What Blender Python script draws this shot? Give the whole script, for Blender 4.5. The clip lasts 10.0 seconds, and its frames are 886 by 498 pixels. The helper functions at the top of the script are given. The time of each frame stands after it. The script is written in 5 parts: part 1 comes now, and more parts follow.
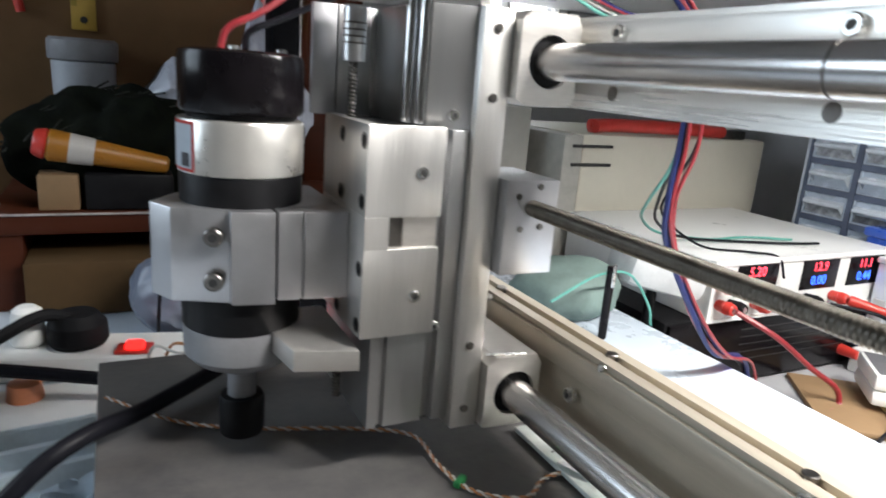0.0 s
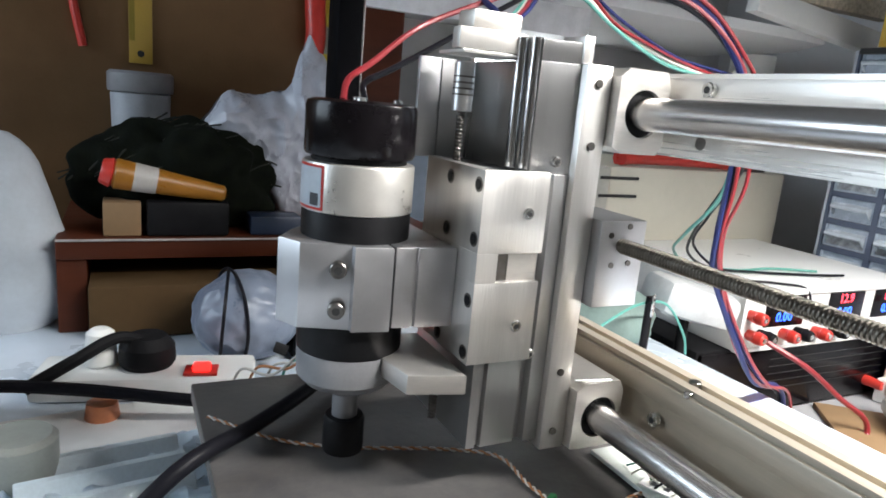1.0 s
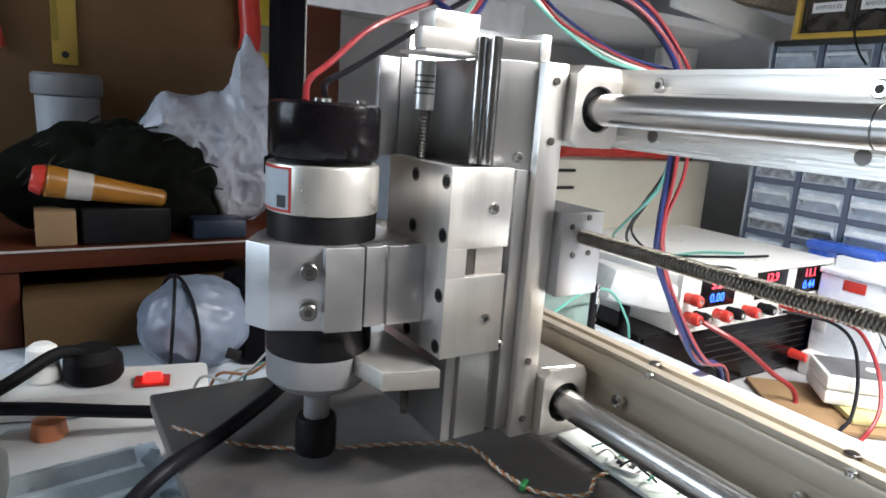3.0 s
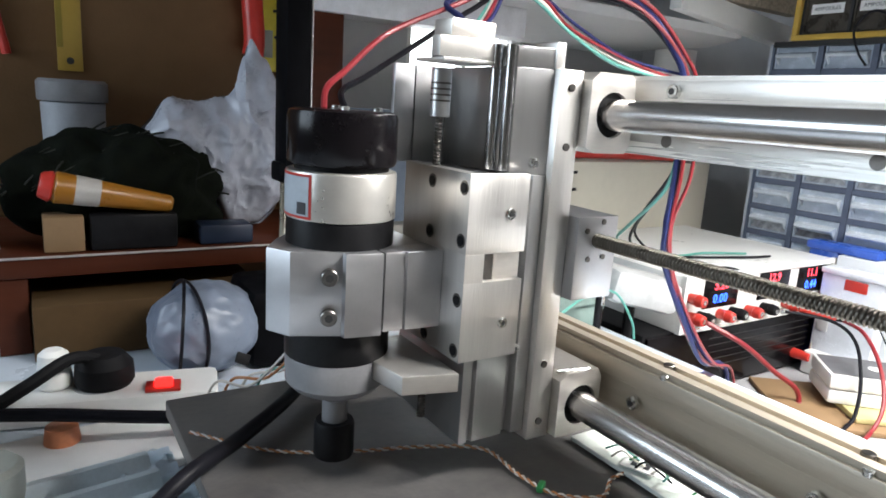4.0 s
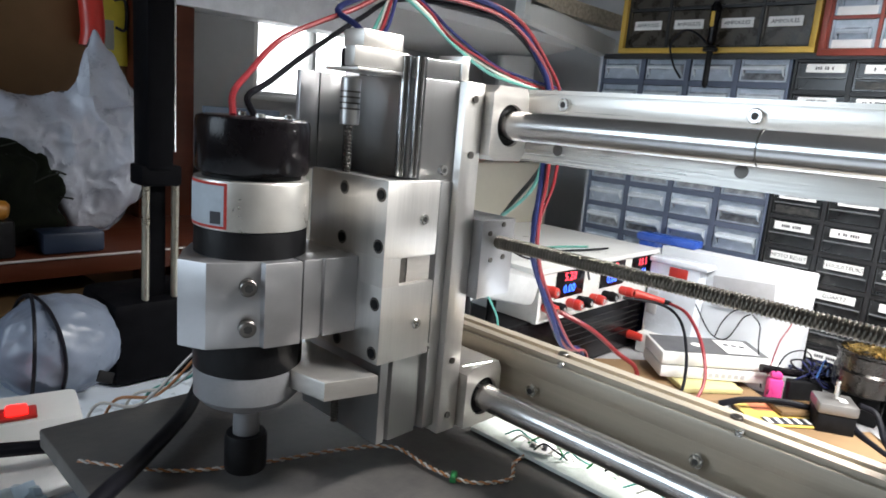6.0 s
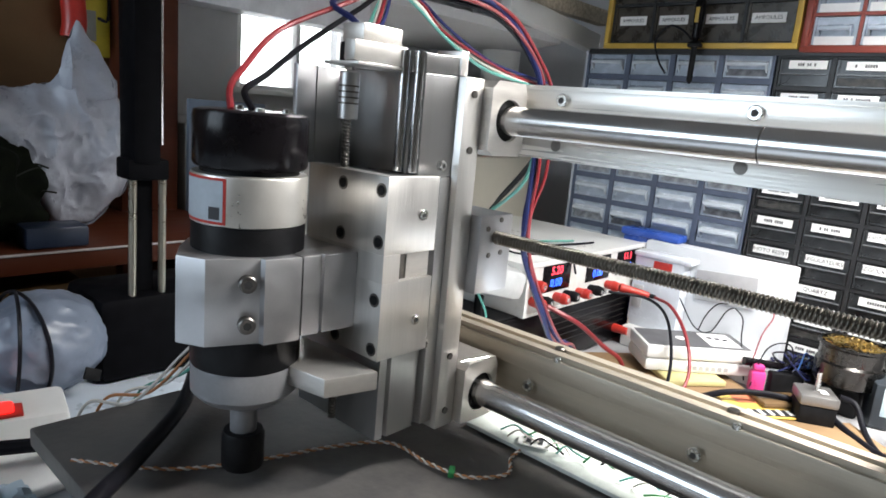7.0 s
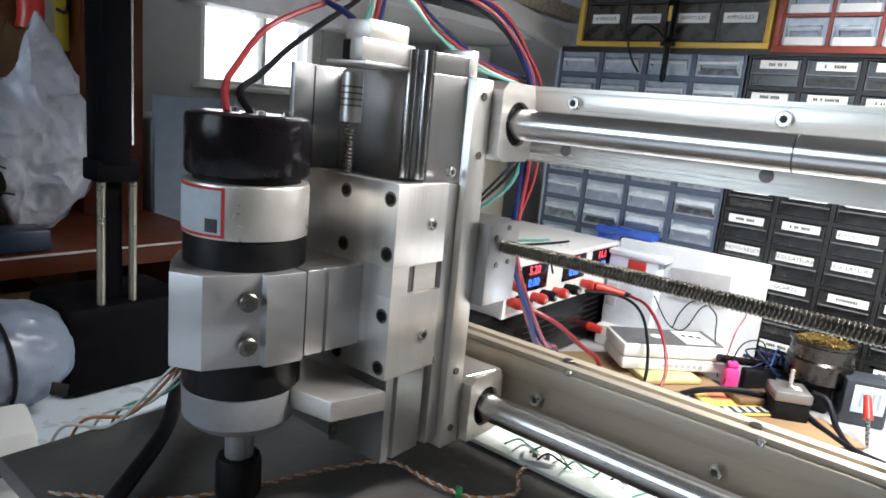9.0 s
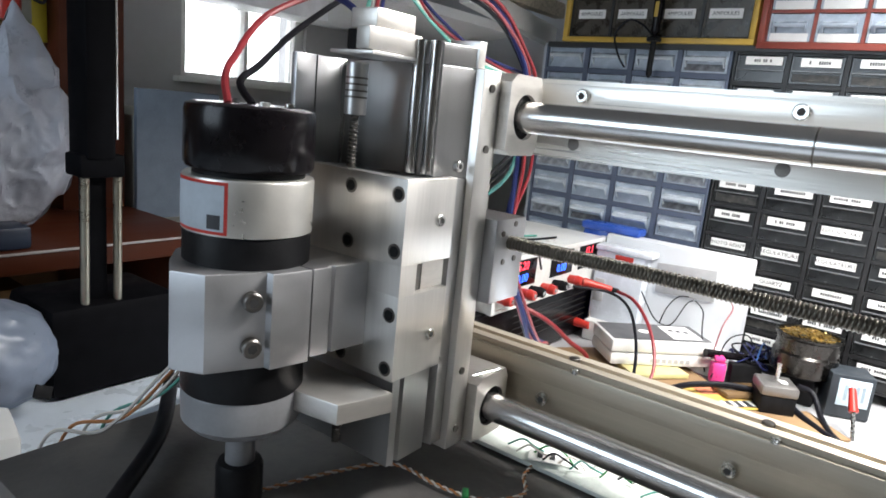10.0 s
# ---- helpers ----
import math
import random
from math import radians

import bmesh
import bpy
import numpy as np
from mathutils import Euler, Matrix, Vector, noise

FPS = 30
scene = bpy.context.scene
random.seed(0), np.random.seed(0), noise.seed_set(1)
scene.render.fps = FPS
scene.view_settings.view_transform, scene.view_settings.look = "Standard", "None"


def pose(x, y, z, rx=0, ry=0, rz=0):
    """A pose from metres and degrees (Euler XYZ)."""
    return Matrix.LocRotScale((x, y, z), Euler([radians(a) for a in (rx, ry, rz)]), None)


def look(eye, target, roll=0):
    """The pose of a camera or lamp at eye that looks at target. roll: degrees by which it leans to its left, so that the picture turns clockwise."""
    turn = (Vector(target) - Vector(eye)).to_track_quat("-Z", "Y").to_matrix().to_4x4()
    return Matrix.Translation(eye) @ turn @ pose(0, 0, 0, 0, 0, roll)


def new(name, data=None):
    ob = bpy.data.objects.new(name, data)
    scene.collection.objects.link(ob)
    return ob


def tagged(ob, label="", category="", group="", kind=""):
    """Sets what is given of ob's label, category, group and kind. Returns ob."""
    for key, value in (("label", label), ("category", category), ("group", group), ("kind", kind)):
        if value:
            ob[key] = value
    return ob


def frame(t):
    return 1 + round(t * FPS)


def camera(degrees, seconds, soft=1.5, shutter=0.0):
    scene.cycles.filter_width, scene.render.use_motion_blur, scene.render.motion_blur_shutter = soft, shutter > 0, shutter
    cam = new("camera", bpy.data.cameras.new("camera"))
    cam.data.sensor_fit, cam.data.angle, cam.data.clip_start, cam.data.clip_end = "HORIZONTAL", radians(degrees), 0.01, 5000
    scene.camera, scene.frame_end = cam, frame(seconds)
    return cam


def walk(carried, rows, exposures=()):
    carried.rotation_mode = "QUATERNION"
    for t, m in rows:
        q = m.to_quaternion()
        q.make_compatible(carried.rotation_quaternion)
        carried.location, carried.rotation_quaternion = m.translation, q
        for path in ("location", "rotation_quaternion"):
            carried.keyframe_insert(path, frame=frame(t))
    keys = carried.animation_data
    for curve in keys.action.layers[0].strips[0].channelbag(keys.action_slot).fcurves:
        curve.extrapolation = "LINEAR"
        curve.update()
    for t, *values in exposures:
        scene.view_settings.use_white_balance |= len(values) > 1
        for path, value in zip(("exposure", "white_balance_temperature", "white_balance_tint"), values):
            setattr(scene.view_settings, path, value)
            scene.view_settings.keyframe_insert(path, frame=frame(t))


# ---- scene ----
cam = camera(67.82, 10.0, 1.7, 0.5)
PATH = [
    (0, (-0.0180, 0.0214, 1.1025), (0.4215, 0.8837, 0.8509), 4.52),
    (0.5, (-0.0496, 0.0290, 1.1122), (0.3741, 0.9041, 0.8784), 4.18),
    (1, (-0.0779, 0.0192, 1.1103), (0.3580, 0.8929, 0.8944), 5.11),
    (1.5, (-0.0914, 0.0112, 1.1131), (0.3707, 0.8725, 0.9019), 4.48),
    (2, (-0.0881, 0.0256, 1.1130), (0.4119, 0.8611, 0.8850), 5.09),
    (3.5, (-0.1034, 0.0216, 1.1100), (0.4209, 0.8469, 0.9004), 3.78),
    (4, (-0.1078, 0.0253, 1.1129), (0.4166, 0.8499, 0.9008), 3.67),
    (4.5, (-0.1062, 0.0283, 1.1140), (0.4325, 0.8420, 0.8958), 4.05),
    (5, (-0.1229, 0.0276, 1.1215), (0.4534, 0.8132, 0.8963), 4.62),
    (5.5, (-0.1383, 0.0352, 1.1164), (0.5344, 0.7469, 0.9143), 4.66),
    (7, (-0.1534, 0.0498, 1.1162), (0.5755, 0.7032, 0.9115), 5.12),
    (7.5, (-0.1504, 0.0585, 1.1176), (0.5865, 0.7016, 0.9091), 5.17),
    (8, (-0.1525, 0.0670, 1.1168), (0.5944, 0.6989, 0.9099), 5.12),
    (8.5, (-0.1522, 0.0772, 1.1169), (0.6046, 0.6977, 0.9115), 5.29),
    (9, (-0.1544, 0.0845, 1.1179), (0.6116, 0.6935, 0.9118), 5.44),
    (9.5, (-0.1548, 0.0937, 1.1145), (0.6218, 0.6886, 0.9070), 5.68),
    (10, (-0.1556, 0.1022, 1.1147), (0.6285, 0.6864, 0.9057), 5.60),
]
walk(cam, [(t, look(eye, target, roll)) for t, eye, target, roll in PATH],
     exposures=[(0.0, -0.15), (0.5, 0.14), (2.0, 0.08), (4.5, 0.05), (5.5, -0.22), (10.0, -0.30)])


# ---- world and light ----
world = bpy.data.worlds.new("room_air")
scene.world = world
world.use_nodes = True
sky = world.node_tree.nodes.new("ShaderNodeTexSky")
sky.sky_type, sky.sun_disc, sky.sun_elevation, sky.sun_rotation = "NISHITA", False, radians(35), radians(200)
world.node_tree.links.new(sky.outputs[0], world.node_tree.nodes["Background"].inputs[0])
world.node_tree.nodes["Background"].inputs[1].default_value = 0.10
scene.view_settings.exposure = 0.0


def area_light(name, at, target, sx, sy, watts, colour):
    data = bpy.data.lights.new(name, "AREA")
    data.shape, data.size, data.size_y, data.energy, data.color = "RECTANGLE", sx, sy, watts, colour
    ob = new(name, data)
    ob.matrix_world = look(at, target)
    return ob


# ---- materials ----
def mat(name, col, rough=0.5, metal=0.0, var=0.12, scale=40.0, bump=0.0, bscale=200.0, col2=None, stretch=(1, 1, 1), emit=0.0, alpha=1.0, trans=0.0, coat=0.0, rvar=0.1, spec=0.5):
    m = bpy.data.materials.new(name)
    m.use_nodes = True
    nt = m.node_tree
    bsdf = nt.nodes["Principled BSDF"]
    tc = nt.nodes.new("ShaderNodeTexCoord")
    mp = nt.nodes.new("ShaderNodeMapping")
    mp.inputs["Scale"].default_value = stretch
    nt.links.new(tc.outputs["Object"], mp.inputs[0])
    big, fine = nt.nodes.new("ShaderNodeTexNoise"), nt.nodes.new("ShaderNodeTexNoise")
    big.inputs["Scale"].default_value, fine.inputs["Scale"].default_value = scale, scale * 9
    big.inputs["Detail"].default_value, fine.inputs["Detail"].default_value = 5, 4
    for n in (big, fine):
        nt.links.new(mp.outputs[0], n.inputs["Vector"])
    mix = nt.nodes.new("ShaderNodeMath")
    mix.operation = "MULTIPLY_ADD"
    mix.inputs[1].default_value = 0.35
    nt.links.new(fine.outputs["Fac"], mix.inputs[0])
    nt.links.new(big.outputs["Fac"], mix.inputs[2])
    ramp = nt.nodes.new("ShaderNodeValToRGB")
    c2 = col2 or tuple(min(1.0, c * (1 + var)) for c in col)
    c1 = col if col2 else tuple(c * (1 - var) for c in col)
    ramp.color_ramp.elements[0].position, ramp.color_ramp.elements[1].position = 0.45, 0.9
    ramp.color_ramp.elements[0].color, ramp.color_ramp.elements[1].color = (*c1, 1), (*c2, 1)
    nt.links.new(mix.outputs[0], ramp.inputs[0])
    nt.links.new(ramp.outputs[0], bsdf.inputs["Base Color"])
    rr = nt.nodes.new("ShaderNodeMapRange")
    rr.inputs[1].default_value, rr.inputs[2].default_value = 0.4, 0.95
    rr.inputs[3].default_value, rr.inputs[4].default_value = max(0.02, rough - rvar), min(1, rough + rvar)
    nt.links.new(mix.outputs[0], rr.inputs[0])
    nt.links.new(rr.outputs[0], bsdf.inputs["Roughness"])
    bsdf.inputs["Metallic"].default_value = metal
    bsdf.inputs["Alpha"].default_value = alpha
    bsdf.inputs["Specular IOR Level"].default_value = spec
    bsdf.inputs["Transmission Weight"].default_value = trans
    bsdf.inputs["Coat Weight"].default_value = coat
    if emit:
        bsdf.inputs["Emission Color"].default_value = (*col, 1)
        bsdf.inputs["Emission Strength"].default_value = emit
    if bump:
        bn, bt = nt.nodes.new("ShaderNodeBump"), nt.nodes.new("ShaderNodeTexNoise")
        bt.inputs["Scale"].default_value = bscale
        bn.inputs["Strength"].default_value, bn.inputs["Distance"].default_value = bump, 0.002
        nt.links.new(mp.outputs[0], bt.inputs["Vector"])
        nt.links.new(bt.outputs["Fac"], bn.inputs["Height"])
        nt.links.new(bn.outputs[0], bsdf.inputs["Normal"])
    return m


ALU = mat("brushed_aluminium", (0.72, 0.70, 0.67), 0.38, 0.85, 0.10, 60, 0.06, 900, stretch=(1, 1, 0.08))
ALU_Y = mat("drawn_aluminium", (0.92, 0.90, 0.86), 0.30, 0.55, 0.10, 40, 0.05, 900, stretch=(1, 0.03, 1))
NOSE = mat("dark_grey_nose", (0.20, 0.20, 0.21), 0.4, 0.0, 0.1, 60)
# lower beam: tan in the colour stands in for the desk's warm reflection
ALU_TAN = mat("tan_lit_aluminium", (0.49, 0.435, 0.35), 0.48, 0.55, 0.14, 40, 0.06, 700, stretch=(1, 0.03, 1))
ALU_DULL = mat("milled_aluminium", (0.68, 0.65, 0.61), 0.42, 0.8, 0.12, 90, 0.05, 1200, stretch=(0.2, 0.2, 1))
ALU_CAST = mat("clamp_aluminium", (0.46, 0.46, 0.47), 0.42, 0.9, 0.06, 80, 0.05, 1500)
POLISHED = mat("polished_extrusion", (0.58, 0.58, 0.58), 0.22, 1.0, 0.05, 30, 0.02, 400, stretch=(1, 1, 0.05), rvar=0.05)
SATIN = mat("satin_extrusion", (0.50, 0.50, 0.50), 0.32, 0.9, 0.06, 30, 0.03, 500, stretch=(1, 1, 0.05), rvar=0.06)
STEEL = mat("ground_steel", (0.66, 0.65, 0.64), 0.24, 1.0, 0.05, 60, 0.0, stretch=(1, 0.05, 1), rvar=0.05)
ZINC = mat("zinc_screw", (0.70, 0.70, 0.68), 0.25, 1.0, 0.08, 300)
DARKSTEEL = mat("oiled_steel", (0.16, 0.15, 0.14), 0.35, 1.0, 0.25, 150)
BLACKHOLE = mat("bore_shadow_black", (0.02, 0.02, 0.02), 0.6)
GLOSSBLACK = mat("glossy_black_plastic", (0.006, 0.005, 0.006), 0.20, 0.0, 0.3, 60, rvar=0.05, spec=0.18)
BLACK = mat("black_plastic", (0.010, 0.010, 0.011), 0.45, 0.0, 0.3, 80, 0.05, 500, spec=0.12)
RUBBER = mat("black_rubber", (0.009, 0.009, 0.010), 0.6, 0.0, 0.2, 120, spec=0.1)
GREYPL = mat("grey_plastic", (0.42, 0.42, 0.43), 0.45, 0.0, 0.08, 60)
CREAM = mat("satin_spindle_band", (0.66, 0.64, 0.60), 0.34, 0.75, 0.05, 60)
BED = mat("dark_worn_board", (0.070, 0.067, 0.068), 0.46, 0.0, 0.35, 14, 0.15, 150, col2=(0.15, 0.14, 0.13), spec=0.35)
WHITE = mat("white_enamel", (0.78, 0.78, 0.76), 0.35, 0.0, 0.04, 12, 0.02, 300)
# unseen south and west walls: colour lowered to cut bounced light
WALLW = mat("dark_unseen_wall", (0.24, 0.23, 0.21), 0.7, 0.0, 0.06, 5, 0.1, 120)
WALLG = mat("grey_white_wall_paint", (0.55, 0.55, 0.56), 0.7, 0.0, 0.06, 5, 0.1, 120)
HARDBOARD = mat("brown_hardboard", (0.135, 0.072, 0.030), 0.55, 0.0, 0.15, 4, 0.1, 250, col2=(0.19, 0.106, 0.048), spec=0.25)
REDWOOD = mat("varnished_red_wood", (0.075, 0.019, 0.008), 0.5, 0.0, 0.3, 10, 0.1, 80, stretch=(0.1, 1, 1), spec=0.2)
CARD = mat("brown_cardboard", (0.24, 0.15, 0.075), 0.75, 0.0, 0.12, 10, 0.1, 150)
DESK = mat("white_desk_laminate", (0.38, 0.38, 0.39), 0.35, 0.0, 0.06, 8, 0.03, 200)
BENCH = mat("pale_blue_bench_top", (0.62, 0.69, 0.77), 0.3, 0.0, 0.10, 6, 0.04, 120)
FLOORM = mat("concrete_floor", (0.25, 0.24, 0.23), 0.6, 0.0, 0.2, 6, 0.1, 60)
# unseen ceiling, also darkened so that less light bounces
CEIL = mat("dark_unseen_ceiling", (0.28, 0.27, 0.26), 0.8, 0.0, 0.04, 4, 0.05, 60)
GREYBLUE = mat("grey_blue_plastic", (0.080, 0.100, 0.150), 0.45, 0.0, 0.12, 20, 0.05, 300)
CLEARPL = mat("frosted_clear_plastic", (0.40, 0.46, 0.54), 0.25, 0.0, 0.10, 40, 0.04, 200, rvar=0.08)
CLEARDK = mat("smoky_drawer_plastic", (0.020, 0.021, 0.022), 0.22, 0.0, 0.4, 30, 0.08, 120, rvar=0.08)
CABBLACK = mat("black_cabinet_plastic", (0.013, 0.013, 0.014), 0.4, 0.0, 0.2, 40)
PAPER = mat("white_label_paper", (0.80, 0.80, 0.79), 0.6, 0.0, 0.03, 60)
INK = mat("black_ink", (0.03, 0.03, 0.035), 0.6)
YELLOWPL = mat("yellow_plastic", (0.48, 0.31, 0.05), 0.4, 0.0, 0.08, 20)
REDPL = mat("red_plastic", (0.50, 0.035, 0.025), 0.35, 0.0, 0.12, 40)
REDCAB = mat("red_cabinet_plastic", (0.25, 0.050, 0.034), 0.4, 0.0, 0.10, 20)
BLUEPL = mat("blue_plastic", (0.03, 0.09, 0.42), 0.3, 0.0, 0.12, 20)
PINKPL = mat("pink_plastic", (0.75, 0.06, 0.28), 0.35, 0.0, 0.1, 60)
GOLD = mat("brass_wool", (0.50, 0.36, 0.14), 0.3, 1.0, 0.3, 200)
BAGM = mat("thin_white_bag", (0.40, 0.42, 0.48), 0.32, 0.0, 0.08, 30, 0.3, 60)
NETM = mat("dark_green_cloth", (0.003, 0.004, 0.003), 0.9, 0.0, 0.5, 60, 0.5, 150, col2=(0.008, 0.010, 0.006), spec=0.08)
TUBEM = mat("orange_yellow_tube", (0.36, 0.15, 0.016), 0.35, 0.0, 0.10, 30)
W_RED = mat("red_wire_sleeve", (0.24, 0.020, 0.026), 0.35, 0.0, 0.1, 100)
W_BLACK = mat("black_wire_sleeve", (0.008, 0.008, 0.011), 0.42, 0.0, 0.2, 100, spec=0.12)
W_BLUE = mat("dark_blue_wire_sleeve", (0.018, 0.024, 0.095), 0.45, 0.0, 0.1, 100, spec=0.2)
W_GREEN = mat("green_wire_sleeve", (0.10, 0.34, 0.28), 0.4, 0.0, 0.1, 100)
W_WHITE = mat("white_wire_sleeve", (0.70, 0.66, 0.60), 0.4, 0.0, 0.1, 100)
W_ORANGE = mat("orange_wire_sleeve", (0.50, 0.20, 0.07), 0.4, 0.0, 0.1, 100)
LED_RED = mat("red_led_digits", (1.0, 0.05, 0.08), 0.5, emit=4.0)
LED_BLUE = mat("blue_led_digits", (0.03, 0.12, 1.0), 0.5, emit=5.0)
NEON = mat("red_neon_switch", (0.9, 0.012, 0.010), 0.4, emit=5.0, spec=0.1)
TEAL = mat("grey_green_canvas", (0.16, 0.22, 0.20), 0.8, 0.0, 0.2, 20, 0.2, 120)
PCB = mat("white_green_card", (0.62, 0.66, 0.62), 0.5, 0.0, 0.15, 60)
GREENPL = mat("green_plastic", (0.02, 0.22, 0.06), 0.5)
GLASS = mat("window_glass", (1, 1, 1), 0.03, trans=1.0, rvar=0.01)
SKYCARD = mat("bright_daylight", (0.93, 0.97, 1.0), 0.8, emit=6.0)


# ---- builders ----
def box(bm, x0, x1, y0, y1, z0, z1, bev=0.0):
    v = [bm.verts.new((x, y, z)) for z in (z0, z1) for y in (y0, y1) for x in (x0, x1)]
    f = [bm.faces.new([v[i] for i in q]) for q in ((0, 2, 3, 1), (4, 5, 7, 6), (0, 1, 5, 4), (2, 6, 7, 3), (0, 4, 6, 2), (1, 3, 7, 5))]
    if bev:
        edges = list({e for q in f for e in q.edges})
        bmesh.ops.bevel(bm, geom=edges, offset=bev, segments=2, affect="EDGES", profile=0.5)
    return bm


def frame_axes(d):
    d = Vector(d).normalized()
    a = d.orthogonal().normalized()
    return a, d.cross(a)


def cyl(bm, p0, p1, r0, r1=None, seg=28, caps=True, bev=0.0):
    """A turned bar from p0 to p1, with small chamfers at both ends."""
    p0, p1 = Vector(p0), Vector(p1)
    r1 = r0 if r1 is None else r1
    d = (p1 - p0)
    n = d.normalized()
    a, b = frame_axes(d)
    prof = [(p0, r0), (p1, r1)]
    if bev:
        prof = [(p0, r0 - bev), (p0 + n * bev, r0), (p1 - n * bev, r1), (p1, r1 - bev)]
    rings = [[bm.verts.new(c + (a * math.cos(2 * math.pi * i / seg) + b * math.sin(2 * math.pi * i / seg)) * r) for i in range(seg)] for c, r in prof]
    for s, t in zip(rings, rings[1:]):
        for i in range(seg):
            bm.faces.new((s[i], s[(i + 1) % seg], t[(i + 1) % seg], t[i])).smooth = True
    if caps:
        bm.faces.new(rings[0][::-1])
        bm.faces.new(rings[-1])
    return bm


def lathe(bm, c, prof, seg=40):
    """Turns (radius, height) pairs round the upright axis through c."""
    rings = [[bm.verts.new((c[0] + r * math.cos(2 * math.pi * i / seg), c[1] + r * math.sin(2 * math.pi * i / seg), c[2] + h)) for i in range(seg)] for r, h in prof]
    for s, t in zip(rings, rings[1:]):
        for i in range(seg):
            bm.faces.new((s[i], s[(i + 1) % seg], t[(i + 1) % seg], t[i])).smooth = True
    bm.faces.new(rings[0][::-1])
    bm.faces.new(rings[-1])
    return bm


def prism(bm, poly, axis, a, b, bev=0.0):
    """A flat outline drawn out along an axis from a to b. poly: pairs in the other two axes, in order."""
    def at(p, w):
        return {"x": (w, p[0], p[1]), "y": (p[0], w, p[1]), "z": (p[0], p[1], w)}[axis]
    lo, hi = ([bm.verts.new(at(p, w)) for p in poly] for w in (a, b))
    n = len(poly)
    fs = [bm.faces.new((lo[i], lo[(i + 1) % n], hi[(i + 1) % n], hi[i])) for i in range(n)]
    fs += [bm.faces.new(lo[::-1]), bm.faces.new(hi)]
    bmesh.ops.recalc_face_normals(bm, faces=fs)
    if bev:
        bmesh.ops.bevel(bm, geom=list({e for f in fs[-2:] for e in f.edges}), offset=bev, segments=2, affect="EDGES", profile=0.5)
    return bm


def spline(points, steps=8):
    p = [Vector(q) for q in points]
    p = [2 * p[0] - p[1]] + p + [2 * p[-1] - p[-2]]
    out = []
    for i in range(1, len(p) - 2):
        for k in range(steps):
            t = k / steps
            out.append(0.5 * (2 * p[i] + (p[i + 1] - p[i - 1]) * t + (2 * p[i - 1] - 5 * p[i] + 4 * p[i + 1] - p[i + 2]) * t * t + (3 * p[i] - p[i - 1] - 3 * p[i + 1] + p[i + 2]) * t ** 3))
    return out + [p[-2]]


def hose(bm, points, r, seg=8, steps=8):
    pts = spline(points, steps)
    rings = []
    a, b = frame_axes(pts[1] - pts[0])
    for i, q in enumerate(pts):
        d = (pts[min(i + 1, len(pts) - 1)] - pts[max(i - 1, 0)]).normalized()
        a = (a - d * a.dot(d)).normalized()
        b = d.cross(a)
        rings.append([bm.verts.new(q + (a * math.cos(2 * math.pi * k / seg) + b * math.sin(2 * math.pi * k / seg)) * r) for k in range(seg)])
    for s, t in zip(rings, rings[1:]):
        for k in range(seg):
            bm.faces.new((s[k], s[(k + 1) % seg], t[(k + 1) % seg], t[k])).smooth = True
    bm.faces.new(rings[0][::-1])
    bm.faces.new(rings[-1])
    return bm


def blob(bm, c, r, amp=0.2, freq=8.0, sub=4, flat=None):
    made = bmesh.ops.create_icosphere(bm, subdivisions=sub, radius=1.0)["verts"]
    for v in made:
        q = Vector((v.co.x * r[0], v.co.y * r[1], v.co.z * r[2]))
        k = 1 + amp * noise.noise((q + Vector(c)) * freq) + amp * 0.5 * noise.noise((q + Vector(c)) * freq * 2.7)
        v.co = Vector(c) + q * k
        if flat is not None and v.co.z < flat:
            v.co.z = flat
    for f in bm.faces:
        f.smooth = True
    return bm


def spin(bm, about, rx=0, ry=0, rz=0):
    m = Matrix.Translation(about) @ pose(0, 0, 0, rx, ry, rz) @ Matrix.Translation(-Vector(about))
    bmesh.ops.transform(bm, matrix=m, verts=bm.verts)
    return bm


def B():
    return bmesh.new()


def mesh_object(name, bm, material):
    me = bpy.data.meshes.new(name)
    bm.to_mesh(me)
    bm.free()
    me.materials.append(material)
    me.set_sharp_from_angle(angle=radians(33))
    return new(name, me)


def thing(name, label, category, at=(0, 0, 0), group="", kind=""):
    ob = new(name)
    ob.empty_display_size = 0.02
    ob.location = at
    return tagged(ob, label, category, group, kind)


def solid(name, bm, material, label, category, group="", kind=""):
    """A thing that is one mesh."""
    return tagged(mesh_object(name, bm, material), label, category, group, kind)


def part(name, bm, material, parent, label=""):
    ob = mesh_object(name, bm, material)
    ob.parent = parent
    ob.matrix_parent_inverse = Matrix.Translation(-parent.location)
    return tagged(ob, label)


def words(text, size, m, material, name, parent, label=""):
    """Raised lettering in the built-in font, centred, at the pose m."""
    cu = bpy.data.curves.new("lettering", "FONT")
    cu.body, cu.size, cu.align_x, cu.align_y, cu.extrude = text, size, "CENTER", "CENTER", size * 0.01
    cu.resolution_u = 2
    ob = new("lettering", cu)
    me = bpy.data.meshes.new_from_object(ob.evaluated_get(bpy.context.evaluated_depsgraph_get()))
    bpy.data.objects.remove(ob)
    bm = B()
    bm.from_mesh(me)
    bpy.data.meshes.remove(me)
    bmesh.ops.transform(bm, matrix=m, verts=bm.verts)
    return part(name, bm, material, parent, label)


# ---- the room ----
def wall_box(name, x0, x1, y0, y1, z0, z1, material, label):
    return solid(name, box(B(), x0, x1, y0, y1, z0, z1), material, label, "wall", kind="structure")


